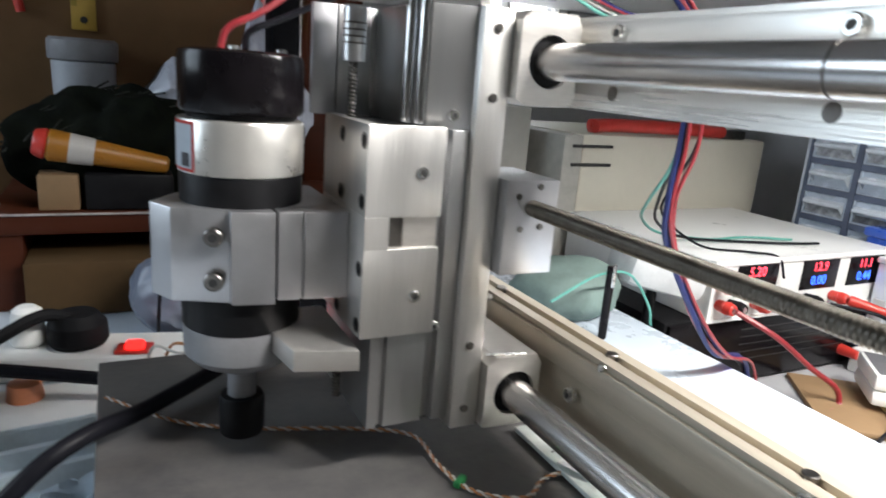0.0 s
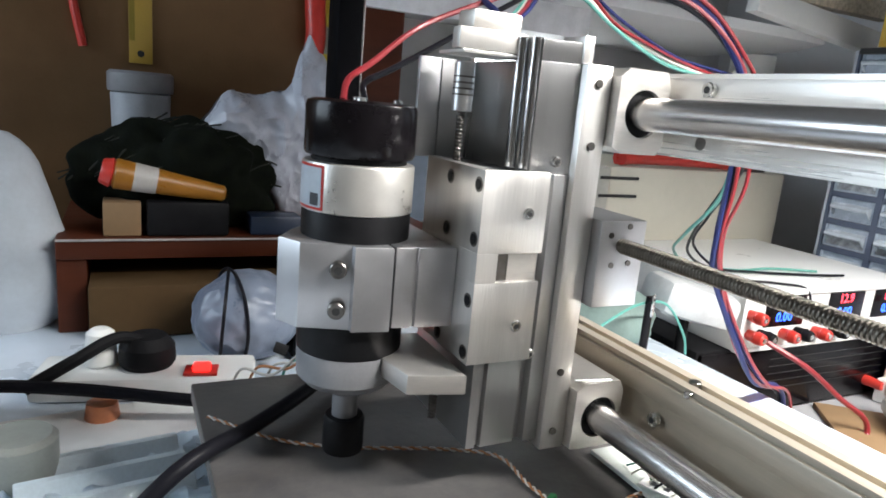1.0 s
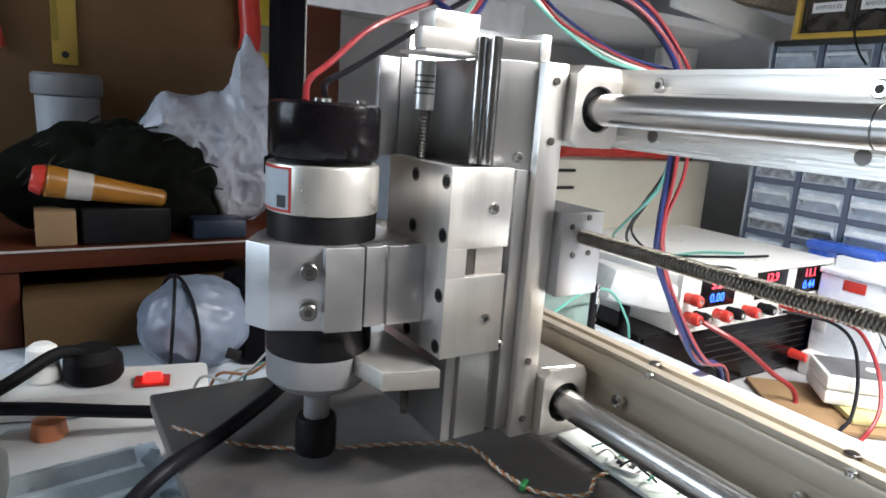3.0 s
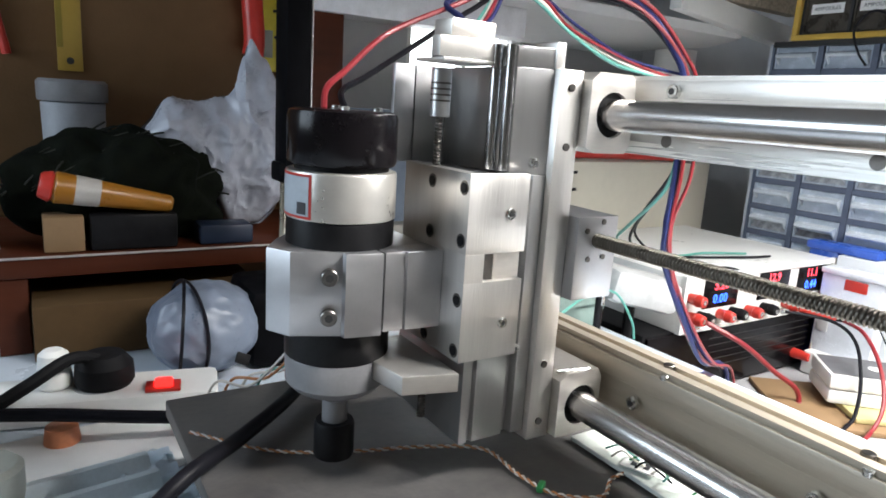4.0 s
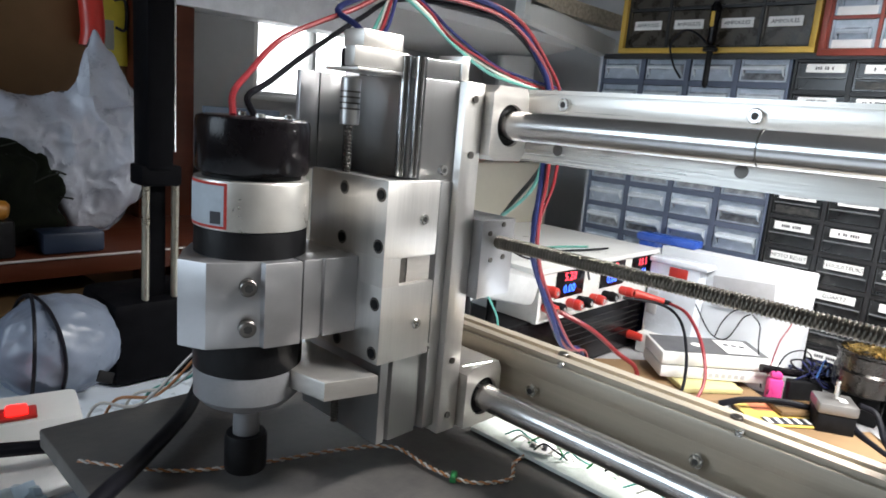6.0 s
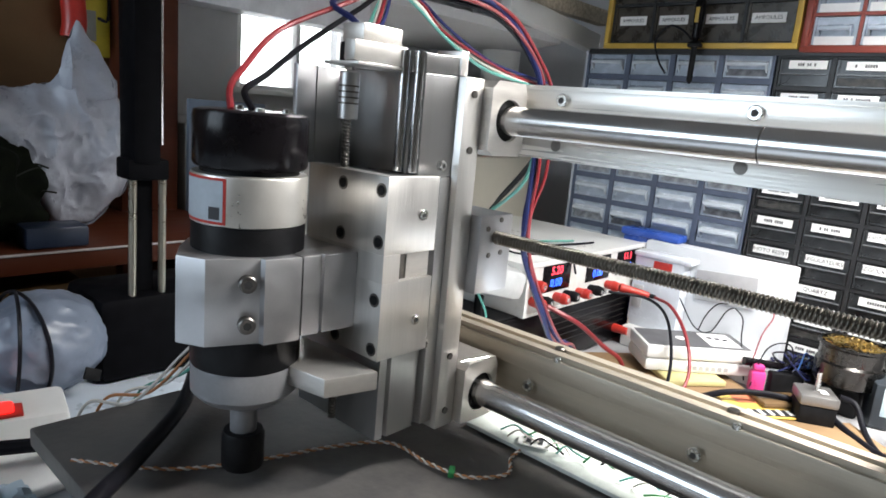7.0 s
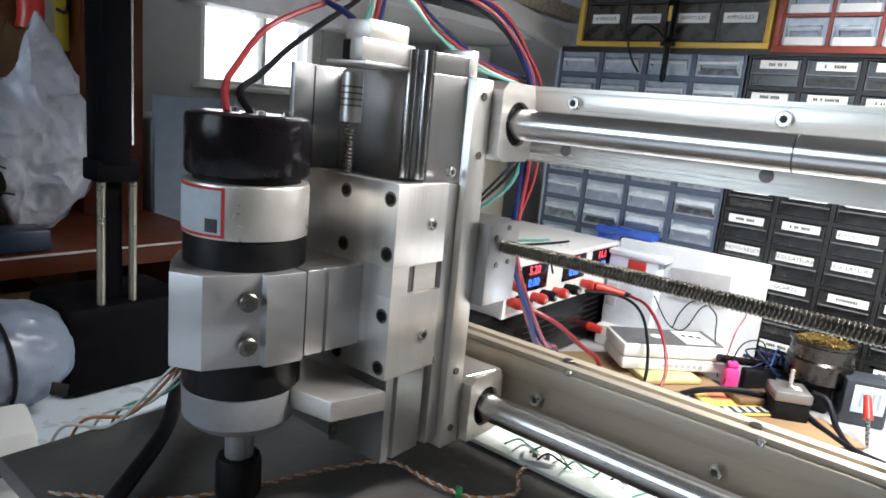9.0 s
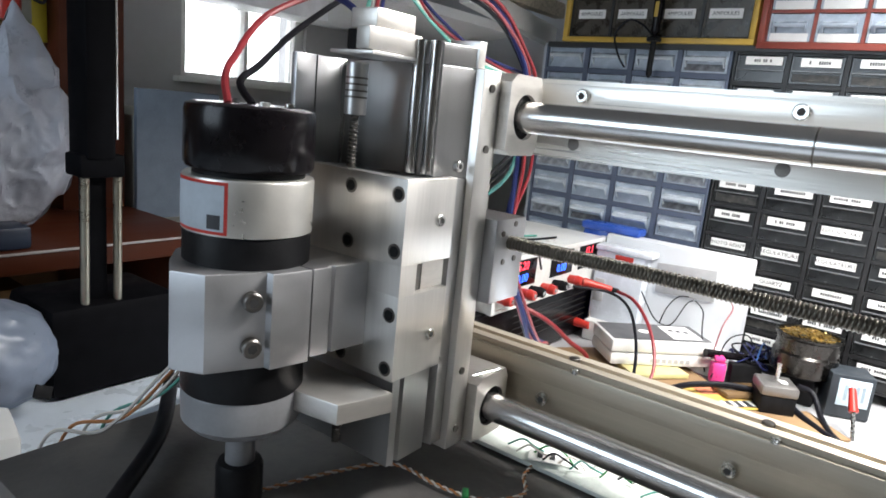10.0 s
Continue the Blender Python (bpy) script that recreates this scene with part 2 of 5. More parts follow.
solid("floor", box(B(), -1.6, 1.75, -1.6, 1.9, -0.1, 0.0), FLOORM, "bare grey concrete workshop floor", "floor", kind="structure")
solid("ceiling", box(B(), -1.6, 1.75, -1.6, 1.9, 2.4, 2.5), CEIL, "unseen workshop ceiling, darkened to cut bounced light", "ceiling", kind="structure")
wall_box("wall_east", 1.62, 1.75, -1.6, 1.9, 0.0, 2.4, WALLG, "plain grey-white painted wall behind the drawer cabinets")
wall_box("wall_south", -1.6, 1.62, -1.6, -1.5, 0.0, 2.4, WALLW, "unseen workshop wall, darkened to cut bounced light")

# back wall with a window opening
WX0, WX1, WZ0, WZ1 = 0.742, 1.120, 1.128, 1.335
bm = B()
for q in ((-1.6, WX0, 0, 2.4), (WX1, 1.62, 0, 2.4), (WX0, WX1, 0, WZ0), (WX0, WX1, WZ1, 2.4)):
    box(bm, q[0], q[1], 1.60, 1.72, q[2], q[3])
wall_north = solid("wall_north", bm, WALLG, "grey-white painted wall with a small bright window", "wall", kind="structure")

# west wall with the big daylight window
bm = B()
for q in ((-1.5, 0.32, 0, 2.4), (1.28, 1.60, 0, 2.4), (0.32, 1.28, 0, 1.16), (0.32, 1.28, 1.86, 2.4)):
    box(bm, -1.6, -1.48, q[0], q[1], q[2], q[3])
solid("wall_west", bm, WALLW, "unseen wall darkened against bounce, with a wide window opening", "wall", kind="structure")

LIGHT_WINDOW = area_light("window_daylight", (-1.49, 0.80, 1.51), (0.2, 0.60, 1.20), 0.93, 0.66, 14.5, (0.74, 0.87, 1.0))
LX0, LX1, LY = 0.27, 1.32, -0.16
LIGHT_TUBE = area_light("ceiling_tube_light", ((LX0 + LX1) / 2, LY, 1.70), ((LX0 + LX1) / 2, LY, 0.0), LX1 - LX0 - 0.06, 0.10, 80, (1.0, 0.985, 0.965))
# unseen lamp body; its deep shade is added to keep light off the back left
lamp = thing("tube_lamp", "unseen tube lamp with a deep shade added to cut spill", "lamp", ((LX0 + LX1) / 2, LY, 1.72))
part("housing", box(B(), LX0, LX1, LY - 0.075, LY + 0.075, 1.712, 1.755, 0.005), WHITE, lamp)
for y in (LY + 0.062, LY - 0.068):
    part("shade", box(B(), LX0, LX1, y, y + 0.006, 1.645, 1.7118), BLACK, lamp)
for x in (LX0 - 0.006, LX1 + 0.0005):
    part("shade_end", box(B(), x, x + 0.0055, LY - 0.068, LY + 0.068, 1.655, 1.7118), BLACK, lamp)
for x in (LX0 + 0.12, LX1 - 0.12):
    part("hanger", cyl(B(), (x, LY, 1.755), (x, LY, 2.40), 0.004, seg=10), ZINC, lamp)

# ---- the bench and the desk ----
bm = B()
box(bm, -0.75, 0.62, -0.15, 1.05, 0.765, 0.80, 0.003)
bench = thing("workbench", "pale blue workbench top with clutter under the machine", "workbench", (0, 0.4, 0))
part("worktop", bm, BENCH, bench)
for x, y in ((-0.70, -0.10), (-0.70, 1.0), (0.57, -0.10), (0.57, 1.0)):
    part("leg", box(B(), x - 0.03, x + 0.03, y - 0.03, y + 0.03, 0.0, 0.765, 0.003), REDWOOD, bench)
desk = thing("desk", "white laminate desk under the drawer cabinets", "desk", (1.15, 0.4, 0))
part("desktop", box(B(), 0.66, 1.60, -0.55, 1.58, 0.625, 0.655, 0.003), DESK, desk)
for x, y in ((0.72, -0.5), (0.72, 1.5), (1.55, -0.5), (1.55, 1.5)):
    part("leg", box(B(), x - 0.025, x + 0.025, y - 0.025, y + 0.025, 0.0, 0.625, 0.003), GREYPL, desk)

# ---- machine bed ----
bed = thing("machine_bed", "dark worn flat board of the milling machine bed", "machine bed", (0.1, 0.25, 0.80))
part("board", box(B(), -0.035, 0.30, 0.06, 0.50, 0.880, 0.893, 0.0015), BED, bed)
for y in (0.12, 0.42):
    part("bearer", box(B(), -0.02, 0.28, y - 0.02, y + 0.02, 0.80, 0.880, 0.001), ALU_DULL, bed)

# ---- gantry: beams, shafts and screw along y ----
GY0, GY1 = -0.02, 0.405
gantry = thing("gantry", "bare aluminium gantry with twin guide shafts and lead screw", "machine gantry", (0.2, 0.4, 0.893))


def beam_profile(x0, x1, z0, z1, s=0.004, d=0.006):
    zm, xm = (z0 + z1) / 2, (x0 + x1) / 2
    return [(x0, z0), (xm - s, z0), (xm - s, z0 + d), (xm + s, z0 + d), (xm + s, z0), (x1, z0), (x1, zm - s), (x1 - d, zm - s), (x1 - d, zm + s), (x1, zm + s), (x1, z1),
            (xm + s, z1), (xm + s, z1 - d), (xm - s, z1 - d), (xm - s, z1), (x0, z1)]


upper = part("upper_beam", prism(B(), beam_profile(0.198, 0.240, 1.0920, 1.1370), "y", GY0, GY1, 0.0006), ALU_Y, gantry)
part("beam_ledge", box(B(), 0.1955, 0.1985, GY0, GY1, 1.1225, 1.1345, 0.0008), ALU_Y, upper)
lower = part("lower_beam", prism(B(), beam_profile(0.198, 0.2175, 0.922, 0.9700, 0.0028, 0.004), "y", GY0, GY1, 0.0006), ALU_TAN, gantry)
part("beam_ledge", box(B(), 0.1955, 0.1985, GY0, GY1, 0.9535, 0.9665, 0.0008), ALU_TAN, lower)
SHX, USZ, LSZ, SR = 0.1745, 1.1135, 0.9365, 0.0088
us = part("guide_shaft", cyl(B(), (SHX, GY0, USZ), (SHX, GY1, USZ), SR, seg=48, bev=0.0006), STEEL, gantry)
part("joint_ring", cyl(B(), (SHX, 0.1505, USZ), (SHX, 0.1513, USZ), SR + 0.00012, seg=48), DARKSTEEL, us)
part("guide_shaft", cyl(B(), (SHX, GY0, LSZ), (SHX, GY1, LSZ), SR, seg=48, bev=0.0006), STEEL, gantry)


def threaded(bm, x, z, y0, y1, r, pitch, depth, seg=14):
    """A bar with a helical thread along y."""
    n = int((y1 - y0) / pitch * 6)
    rings = []
    for i in range(n + 1):
        y = y0 + (y1 - y0) * i / n
        ring = []
        for k in range(seg):
            ph = (y / pitch - k / seg) % 1.0
            h = depth * max(0.0, 1 - abs(ph - 0.5) * 3.2)
            a = 2 * math.pi * k / seg
            ring.append(bm.verts.new((x + (r - depth + h) * math.cos(a), y, z + (r - depth + h) * math.sin(a))))
        rings.append(ring)
    for s, t in zip(rings, rings[1:]):
        for k in range(seg):
            bm.faces.new((s[k], t[k], t[(k + 1) % seg], s[(k + 1) % seg])).smooth = True
    bm.faces.new(rings[0])
    bm.faces.new(rings[-1][::-1])
    return bm


SCX, SCZ = 0.172, 1.0413
part("lead_screw", threaded(B(), SCX, SCZ, GY0, GY1, 0.0045, 0.0021, 0.0008), mat("oily_lead_screw", (0.15, 0.135, 0.115), 0.40, 1.0, 0.25, 150), gantry)


def socket_bolt(at, axis, parent, r=0.0040, h=0.0036, material=ZINC, name="bolt"):
    """A cap screw with a hexagon socket; axis points out of the surface."""
    ax, at = Vector(axis).normalized(), Vector(at)
    bm = cyl(B(), at - ax * 0.0006, at + ax * h, r, seg=20, bev=r * 0.15)
    ob = part(name, bm, material, parent)
    part("socket", cyl(B(), at + ax * (h - 0.0002), at + ax * (h + 0.00015), r * 0.5, seg=6), BLACKHOLE, ob)
    return ob


for y in (0.387, 0.275, 0.163, 0.051):
    socket_bolt((0.1955, y, 1.1284), (-1, 0, 0), upper)
    part("bolt_hole", cyl(B(), (0.1978, y + 0.004, 1.1010), (0.1985, y + 0.004, 1.1010), 0.0036, seg=20), DARKSTEEL, upper)
    socket_bolt((0.1955, y, 0.9440), (-1, 0, 0), lower)
    part("ledge_nut", cyl(B(), (0.1972, y - 0.018, 0.9655), (0.1972, y - 0.018, 0.9690), 0.0027, seg=14, bev=0.0004), ZINC, lower)
    part("slot_nut", cyl(B(), (0.2078, y - 0.012, 0.9658), (0.2078, y - 0.012, 0.9715), 0.0034, seg=16, bev=0.0004), DARKSTEEL, lower)

# side plates at the ends of the gantry
part("side_plate", prism(B(), [(0.1900, 0.894), (0.262, 0.894), (0.262, 1.052), (0.1985, 1.052), (0.1900, 1.040)], "y", 0.050, 0.0680, 0.0008), mat("grey_side_plate", (0.34, 0.35, 0.37), 0.45, 0.5, 0.1, 30), gantry)

# ---- carriage with the upright slide ----
carriage = thing("z_axis_carriage", "machined aluminium carriage with an upright slide on guide shafts", "machine carriage", (0.13, 0.35, 0.90))
plate = part("back_plate", box(B(), 0.1395, 0.1560, 0.306, 0.392, 0.9165, 1.1365, 0.0007), ALU, carriage)
for z in (1.127, 1.0945, 0.965, 0.928):
    part("plate_screw", cyl(B(), (0.1475, 0.3050, z), (0.1475, 0.3064, z), 0.0022, seg=16), DARKSTEEL, plate)


def bearing_block(z, z0, z1):
    """A pillow block with a bored eye for the shaft."""
    bm = B()
    n = 24
    outer = [(0.1562, z0), (0.1562, z1), (0.1905, z1), (0.1905, z0)]
    ring_o = []
    for i in range(n):
        a = 2 * math.pi * i / n
        dx, dz = math.cos(a), math.sin(a)
        k = 1e9
        if dx > 1e-6: k = min(k, (0.1905 - SHX) / dx)
        if dx < -1e-6: k = min(k, (0.1562 - SHX) / dx)
        if dz > 1e-6: k = min(k, (z1 - z) / dz)
        if dz < -1e-6: k = min(k, (z0 - z) / dz)
        ring_o.append((SHX + dx * k, z + dz * k))
    R = 0.0128
    ring_i = [(SHX + R * math.cos(2 * math.pi * i / n), z + R * math.sin(2 * math.pi * i / n)) for i in range(n)]
    for y, flip in ((0.299, 0), (0.388, 1)):
        o = [bm.verts.new((p[0], y, p[1])) for p in ring_o]
        q = [bm.verts.new((p[0], y, p[1])) for p in ring_i]
        if not flip:
            fo, fi = o, q
        for i in range(n):
            j = (i + 1) % n
            f = (o[i], o[j], q[j], q[i])
            bm.faces.new(f if not flip else f[::-1])
    for i in range(n):
        j = (i + 1) % n
        bm.faces.new((fo[i], o[i], o[j], fo[j]))
        bm.faces.new((fi[i], fi[j], q[j], q[i])).smooth = True
    bmesh.ops.recalc_face_normals(bm, faces=bm.faces)
    blk = part("bearing_block", bm, ALU_DULL, carriage)
    bm = B()

    cyl(bm, (SHX, 0.3015, z), (SHX, 0.386, z), 0.0126, seg=40)
    part("linear_bearing", bm, RUBBER, blk)
    return blk


ub = bearing_block(USZ, 1.0920, 1.1365)
lb = bearing_block(LSZ, 0.9175, 0.9585)
part("retaining_pin", cyl(B(), (0.1575, 0.3045, 0.9592), (0.1800, 0.2995, 0.9592), 0.0008, seg=10), ZINC, lb)
# darker clamp metal puts the carriage's shade into this block
nut = part("nut_block", box(B(), 0.1562, 0.1880, 0.298, 0.345, 1.0060, 1.0555, 0.0006), ALU_CAST, carriage)
for dx, dz in ((-0.0085, 0.006), (0.004, 0.011), (0.006, -0.010), (-0.006, -0.011)):
    part("nut_screw", cyl(B(), (SCX + dx, 0.2974, SCZ + dz), (SCX + dx, 0.2985, SCZ + dz), 0.0017, seg=12), DARKSTEEL, nut)

# upright extrusion
zx0, zx1, zy0, zy1 = 0.0930, 0.1392, 0.3115, 0.388
prof = [(zx0, zy0), (zx0 + 0.0055, zy0), (zx0 + 0.0062, zy0 + 0.003), (zx0 + 0.0085, zy0 + 0.003), (zx0 + 0.0092, zy0), (zx0 + 0.031, zy0 + 0.0006), (zx0 + 0.032, zy0 + 0.004),
        (zx0 + 0.036, zy0 + 0.004), (zx0 + 0.037, zy0 - 0.001), (zx1, zy0 - 0.001), (zx1, zy1), (zx0, zy1)]
bm = prism(B(), prof, "z", 0.9215, 1.0780, 0.0004)
prism(bm, [(0.1150, 0.3340), (0.1150, 0.3262), (0.1172, 0.3240), (0.1180, 0.3175), (zx1, 0.3112), (zx1, zy1), (zx0, zy1), (zx0, 0.3835), (0.1150, 0.3835)], "z", 1.0780, 1.1360, 0.0004)
part("upright_extrusion", bm, SATIN, carriage)
for x, y, r in ((0.1130, 0.3292, 0.0034), (0.1166, 0.3212, 0.0032)):
    part("guide_column", cyl(B(), (x, y, 1.0796), (x, y, 1.1474), r, seg=28), POLISHED, carriage)

# slider block with the notch in its front edge
sx0, sx1, sy0, sy1, sz0, sz1 = 0.0851, 0.1245, 0.3060, 0.376, 0.9750, 1.0795
bm = B()
prism(bm, [(sx0, sy0), (sx1, sy0), (sx1, sy0 + 0.0052), (0.0928, sy0 + 0.0052), (0.0928, sy1), (sx0, sy1)], "z", 1.0360, sz1, 0.0005)
prism(bm, [(sx0, sy0), (sx1, sy0), (sx1, sy0 + 0.0052), (0.0928, sy0 + 0.0052), (0.0928, sy1), (sx0, sy1)], "z", sz0, 1.0205, 0.0005)
prism(bm, [(sx0, sy0), (0.0975, sy0), (0.0975, sy0 + 0.0052), (0.0928, sy0 + 0.0052), (0.0928, sy1), (sx0, sy1)], "z", 1.0203, 1.0362)
slider = part("slider_block", bm, ALU, carriage)
part("notch_backing", box(B(), 0.1060, 0.1240, 0.3095, 0.3112, 1.0200, 1.0365), ALU_DULL, slider)
part("notch_slot", box(B(), 0.0975, 0.1060, 0.3100, 0.3113, 1.0200, 1.0365), DARKSTEEL, slider)
for y, z in ((0.3114, 1.0716), (0.3440, 1.0715), (0.3114, 1.0430), (0.3440, 1.0425), (0.3114, 1.0100), (0.3114, 0.9810), (0.344, 1.0100), (0.344, 0.981)):
    h = part("counterbore", cyl(B(), (sx0 + 0.001, y, z), (sx0 - 0.00025, y, z), 0.0040, seg=20), DARKSTEEL, slider)
    part("cap_screw", cyl(B(), (sx0 - 0.0002, y, z), (sx0 - 0.0006, y, z), 0.0028, seg=16), BLACK, h)
for x, z in ((0.1131, 1.0576), (0.1130, 0.9956)):
    socket_bolt((x, sy0, z), (0, -1, 0), slider, 0.0032, 0.0014)
for x, z in ((0.1290, 1.0850), (0.1265, 0.9770)):
    socket_bolt((x, zy0 - 0.0005, z), (0, -1, 0), carriage, 0.0030, 0.003)
part("shelf_plate", prism(B(), [(0.0545, 0.3125), (0.0853, 0.3045), (0.0853, 0.372), (0.0500, 0.372), (0.0500, 0.337)], "z", 0.9590, 0.9700, 0.0006), ALU_DULL, carriage)
for x, y, z, n in ((0.0915, 0.3515, 1.0785, 0.030), (0.0870, 0.3450, 0.9260, 0.034)):
    part("upright_screw", threaded(B(), 0, 0, 0, n, 0.0028, 0.0020, 0.0007), DARKSTEEL, carriage).matrix_basis = Matrix.Translation((0, 0, 0)) @ pose(x, y, z, 90, 0, 0)

# top plate, coupling
part("top_plate", box(B(), 0.0780, 0.1145, 0.3285, 0.358, 1.1362, 1.1380, 0.0003), ALU, carriage)
part("head_block", prism(B(), [(0.1150, 0.3330), (0.1150, 0.3262), (0.1172, 0.3240), (0.1180, 0.3175), (0.1384, 0.3113), (0.1384, 0.3300), (0.1180, 0.3330)], "z", 1.1361, 1.1470, 0.0005), SATIN, carriage)
part("lug_post", box(B(), 0.1386, 0.1450, 0.3100, 0.330, 1.1366, 1.1505, 0.0006), ALU, carriage)
CPX, CPY = 0.0915, 0.3515
ribs = [(0.0050, 1.1065), (0.0057, 1.1070), (0.0057, 1.1150)]
for k in range(4):
    z = 1.1152 + 0.0032 * k
    ribs += [(0.0050, z), (0.0050, z + 0.0008), (0.0057, z + 0.0010), (0.0057, z + 0.0030)]
bm = lathe(B(), (CPX, CPY, 0), ribs + [(0.0057, 1.1325), (0.0050, 1.1335)], 28)
part("back_panel", box(B(), 0.0790, 0.0928, 0.3840, 0.3880, 1.0780, 1.1360, 0.0005), ALU_CAST, carriage)
coupling = part("shaft_coupling", bm, SATIN, carriage, "bright slotted shaft coupling")
for k in range(4):
    part("slot", cyl(B(), (CPX, CPY, 1.1151 + 0.0032 * k), (CPX, CPY, 1.1161 + 0.0032 * k), 0.00575, seg=28), DARKSTEEL, coupling)

stepper = thing("stepper_motor", "square stepper motor with pale cast end cap on the slide", "stepper motor", (0.096, 0.355, 1.1383))
part("motor_flange", box(B(), 0.0755, 0.1146, 0.3290, 0.3380, 1.1381, 1.1490, 0.0010), mat("painted_motor_body", (0.55, 0.53, 0.50), 0.4, 0.6, 0.08, 60), stepper)
part("motor_body", box(B(), 0.0850, 0.1146, 0.3382, 0.3540, 1.1381, 1.1488, 0.0010), BLACK, stepper)
part("end_cap", box(B(), 0.0855, 0.1146, 0.3345, 0.3528, 1.1490, 1.1590, 0.0012), ALU_DULL, stepper)

# ---- spindle in its clamp ----
SX, SY = 0.0395, 0.3670
spindle = thing("spindle_motor", "black and silver cylindrical spindle motor in a clamp", "spindle motor", (SX, SY, 0.912))
part("rear_cap", lathe(B(), (SX, SY, 0), [(0.0255, 1.0772), (0.0292, 1.0782), (0.0302, 1.0800), (0.0302, 1.1038), (0.0294, 1.1062), (0.0262, 1.1074), (0.0235, 1.1076)], 64), GLOSSBLACK, spindle, "glossy black rear cap")
part("cap_neck", lathe(B(), (SX, SY, 0), [(0.0262, 1.0750), (0.0262, 1.0774)], 48), BLACK, spindle)
band = part("silver_band", lathe(B(), (SX, SY, 0), [(0.0296, 1.0488), (0.0307, 1.0494), (0.0307, 1.0736), (0.0301, 1.0748), (0.0280, 1.0752)], 64), CREAM, spindle, "satin silver motor band")
part("motor_can", lathe(B(), (SX, SY, 0), [(0.0298, 0.9690), (0.0302, 0.9700), (0.0302, 1.0480), (0.0298, 1.0488)], 64), BLACK, spindle)
part("nose", lathe(B(), (SX, SY, 0), [(0.0110, 0.9400), (0.0135, 0.9440), (0.0250, 0.9475), (0.0296, 0.9525), (0.0300, 0.9680), (0.0294, 0.9690)], 64), NOSE, spindle, "grey plastic nose ring")
part("collet_shaft", lathe(B(), (SX, SY, 0), [(0.0070, 0.9200), (0.0076, 0.9215), (0.0076, 0.9380), (0.0108, 0.9405)], 32), NOSE, spindle)
part("collet_nut", lathe(B(), (SX, SY, 0), [(0.0090, 0.9000), (0.0118, 0.9015), (0.0123, 0.9030), (0.0123, 0.9215), (0.0112, 0.9240), (0.0080, 0.9242)], 6 * 4), BLACK, spindle, "black collet nut")
for k in range(3):
    a = radians(-110 + 95 * k)
    part("cap_screw", cyl(B(), (SX + 0.019 * math.cos(a), SY + 0.019 * math.sin(a), 1.1070), (SX + 0.019 * math.cos(a), SY + 0.019 * math.sin(a), 1.1094), 0.0026, seg=16, bev=0.0004), ZINC, spindle)
# wrapped label with a red border
def wrap(a0, a1, z0, z1, r):
    bm = B()
    n = 14
    lo, hi = ([bm.verts.new((SX + r * math.cos(radians(a0 + (a1 - a0) * i / n)), SY + r * math.sin(radians(a0 + (a1 - a0) * i / n)), z)) for i in range(n + 1)] for z in (z0, z1))
    for i in range(n):
        bm.faces.new((lo[i], lo[i + 1], hi[i + 1], hi[i])).smooth = True
    return bm


lab = part("rating_label", wrap(150, 217, 1.0502, 1.0738, 0.03085), REDPL, spindle, "pale label with a red border")
part("label_panel", wrap(152, 214, 1.0516, 1.0724, 0.03100), mat("pale_blue_label", (0.42, 0.47, 0.52), 0.4), lab)
part("label_mark", wrap(199, 211, 1.0526, 1.0590, 0.03110), INK, lab)

clamp = thing("spindle_clamp", "light grey cast aluminium clamp with a split and two bolts", "clamp", (0.06, 0.36, 0.988))
cz0, cz1 = 0.9880, 1.0345
outline = [(0.0848, 0.4040), (0.0600, 0.4065), (0.0380, 0.4055), (0.0190, 0.3965), (0.0062, 0.3800), (-0.0045, 0.3615), (0.0035, 0.3468), (0.0287, 0.3370), (0.0290, 0.3330), (0.0492, 0.3298)]
part("clamp_body", prism(B(), outline + [(0.0492, 0.346), (0.0848, 0.346)], "z", cz0, cz1, 0.0009), ALU_CAST, clamp)
part("clamp_jaw", prism(B(), [(0.0506, 0.3302), (0.0606, 0.3290), (0.0609, 0.3312), (0.0628, 0.3310), (0.0634, 0.3290), (0.0848, 0.3275), (0.0848, 0.3459), (0.0504, 0.3459)], "z", cz0 + 0.002, cz1, 0.0005), ALU_CAST, clamp)
for z in (1.0215, 0.9995):
    n = Vector((-0.363, -0.932, 0))
    socket_bolt((0.0225, 0.3394, z), n, clamp, 0.0046, 0.0045, DARKSTEEL, "clamp_bolt")

# ---- drawer cabinets on the east wall ----
def piece(name, mesh, parent, at, label=""):
    ob = new(name, mesh)
    ob.parent = parent
    ob.matrix_parent_inverse = Matrix.Translation(-parent.location) if parent.type == "EMPTY" else parent.matrix_basis.inverted()
    ob.location = at
    return tagged(ob, label)


def shape(bm, material, name):
    me = bpy.data.meshes.new(name)
    bm.to_mesh(me)
    bm.free()
    me.materials.append(material)
    return me


def grid_body(cab, material, x0, x1, y0, y1, z0, z1, ny, nz, t=0.006, back=0.05):
    """A cabinet shell: back, uprights and shelves between open cells that face -x."""
    part("cabinet_back", box(B(), x1 - back, x1, y0, y1, z0, z1), material, cab)
    dy, dz = (y1 - y0) / ny, (z1 - z0) / nz
    for i in range(ny + 1):
        y = y0 + dy * i
        part("upright", box(B(), x0, x1 - back - 0.0005, max(y0, y - t / 2), min(y1, y + t / 2), z0, z1), material, cab)
    for k in range(nz + 1):
        z = z0 + dz * k
        for i in range(ny):
            part("shelf", box(B(), x0 + 0.002, x1 - back - 0.0005, y0 + dy * i + t / 2, y0 + dy * (i + 1) - t / 2, max(z0, z - t / 2), min(z1, z + t / 2)), material, cab)


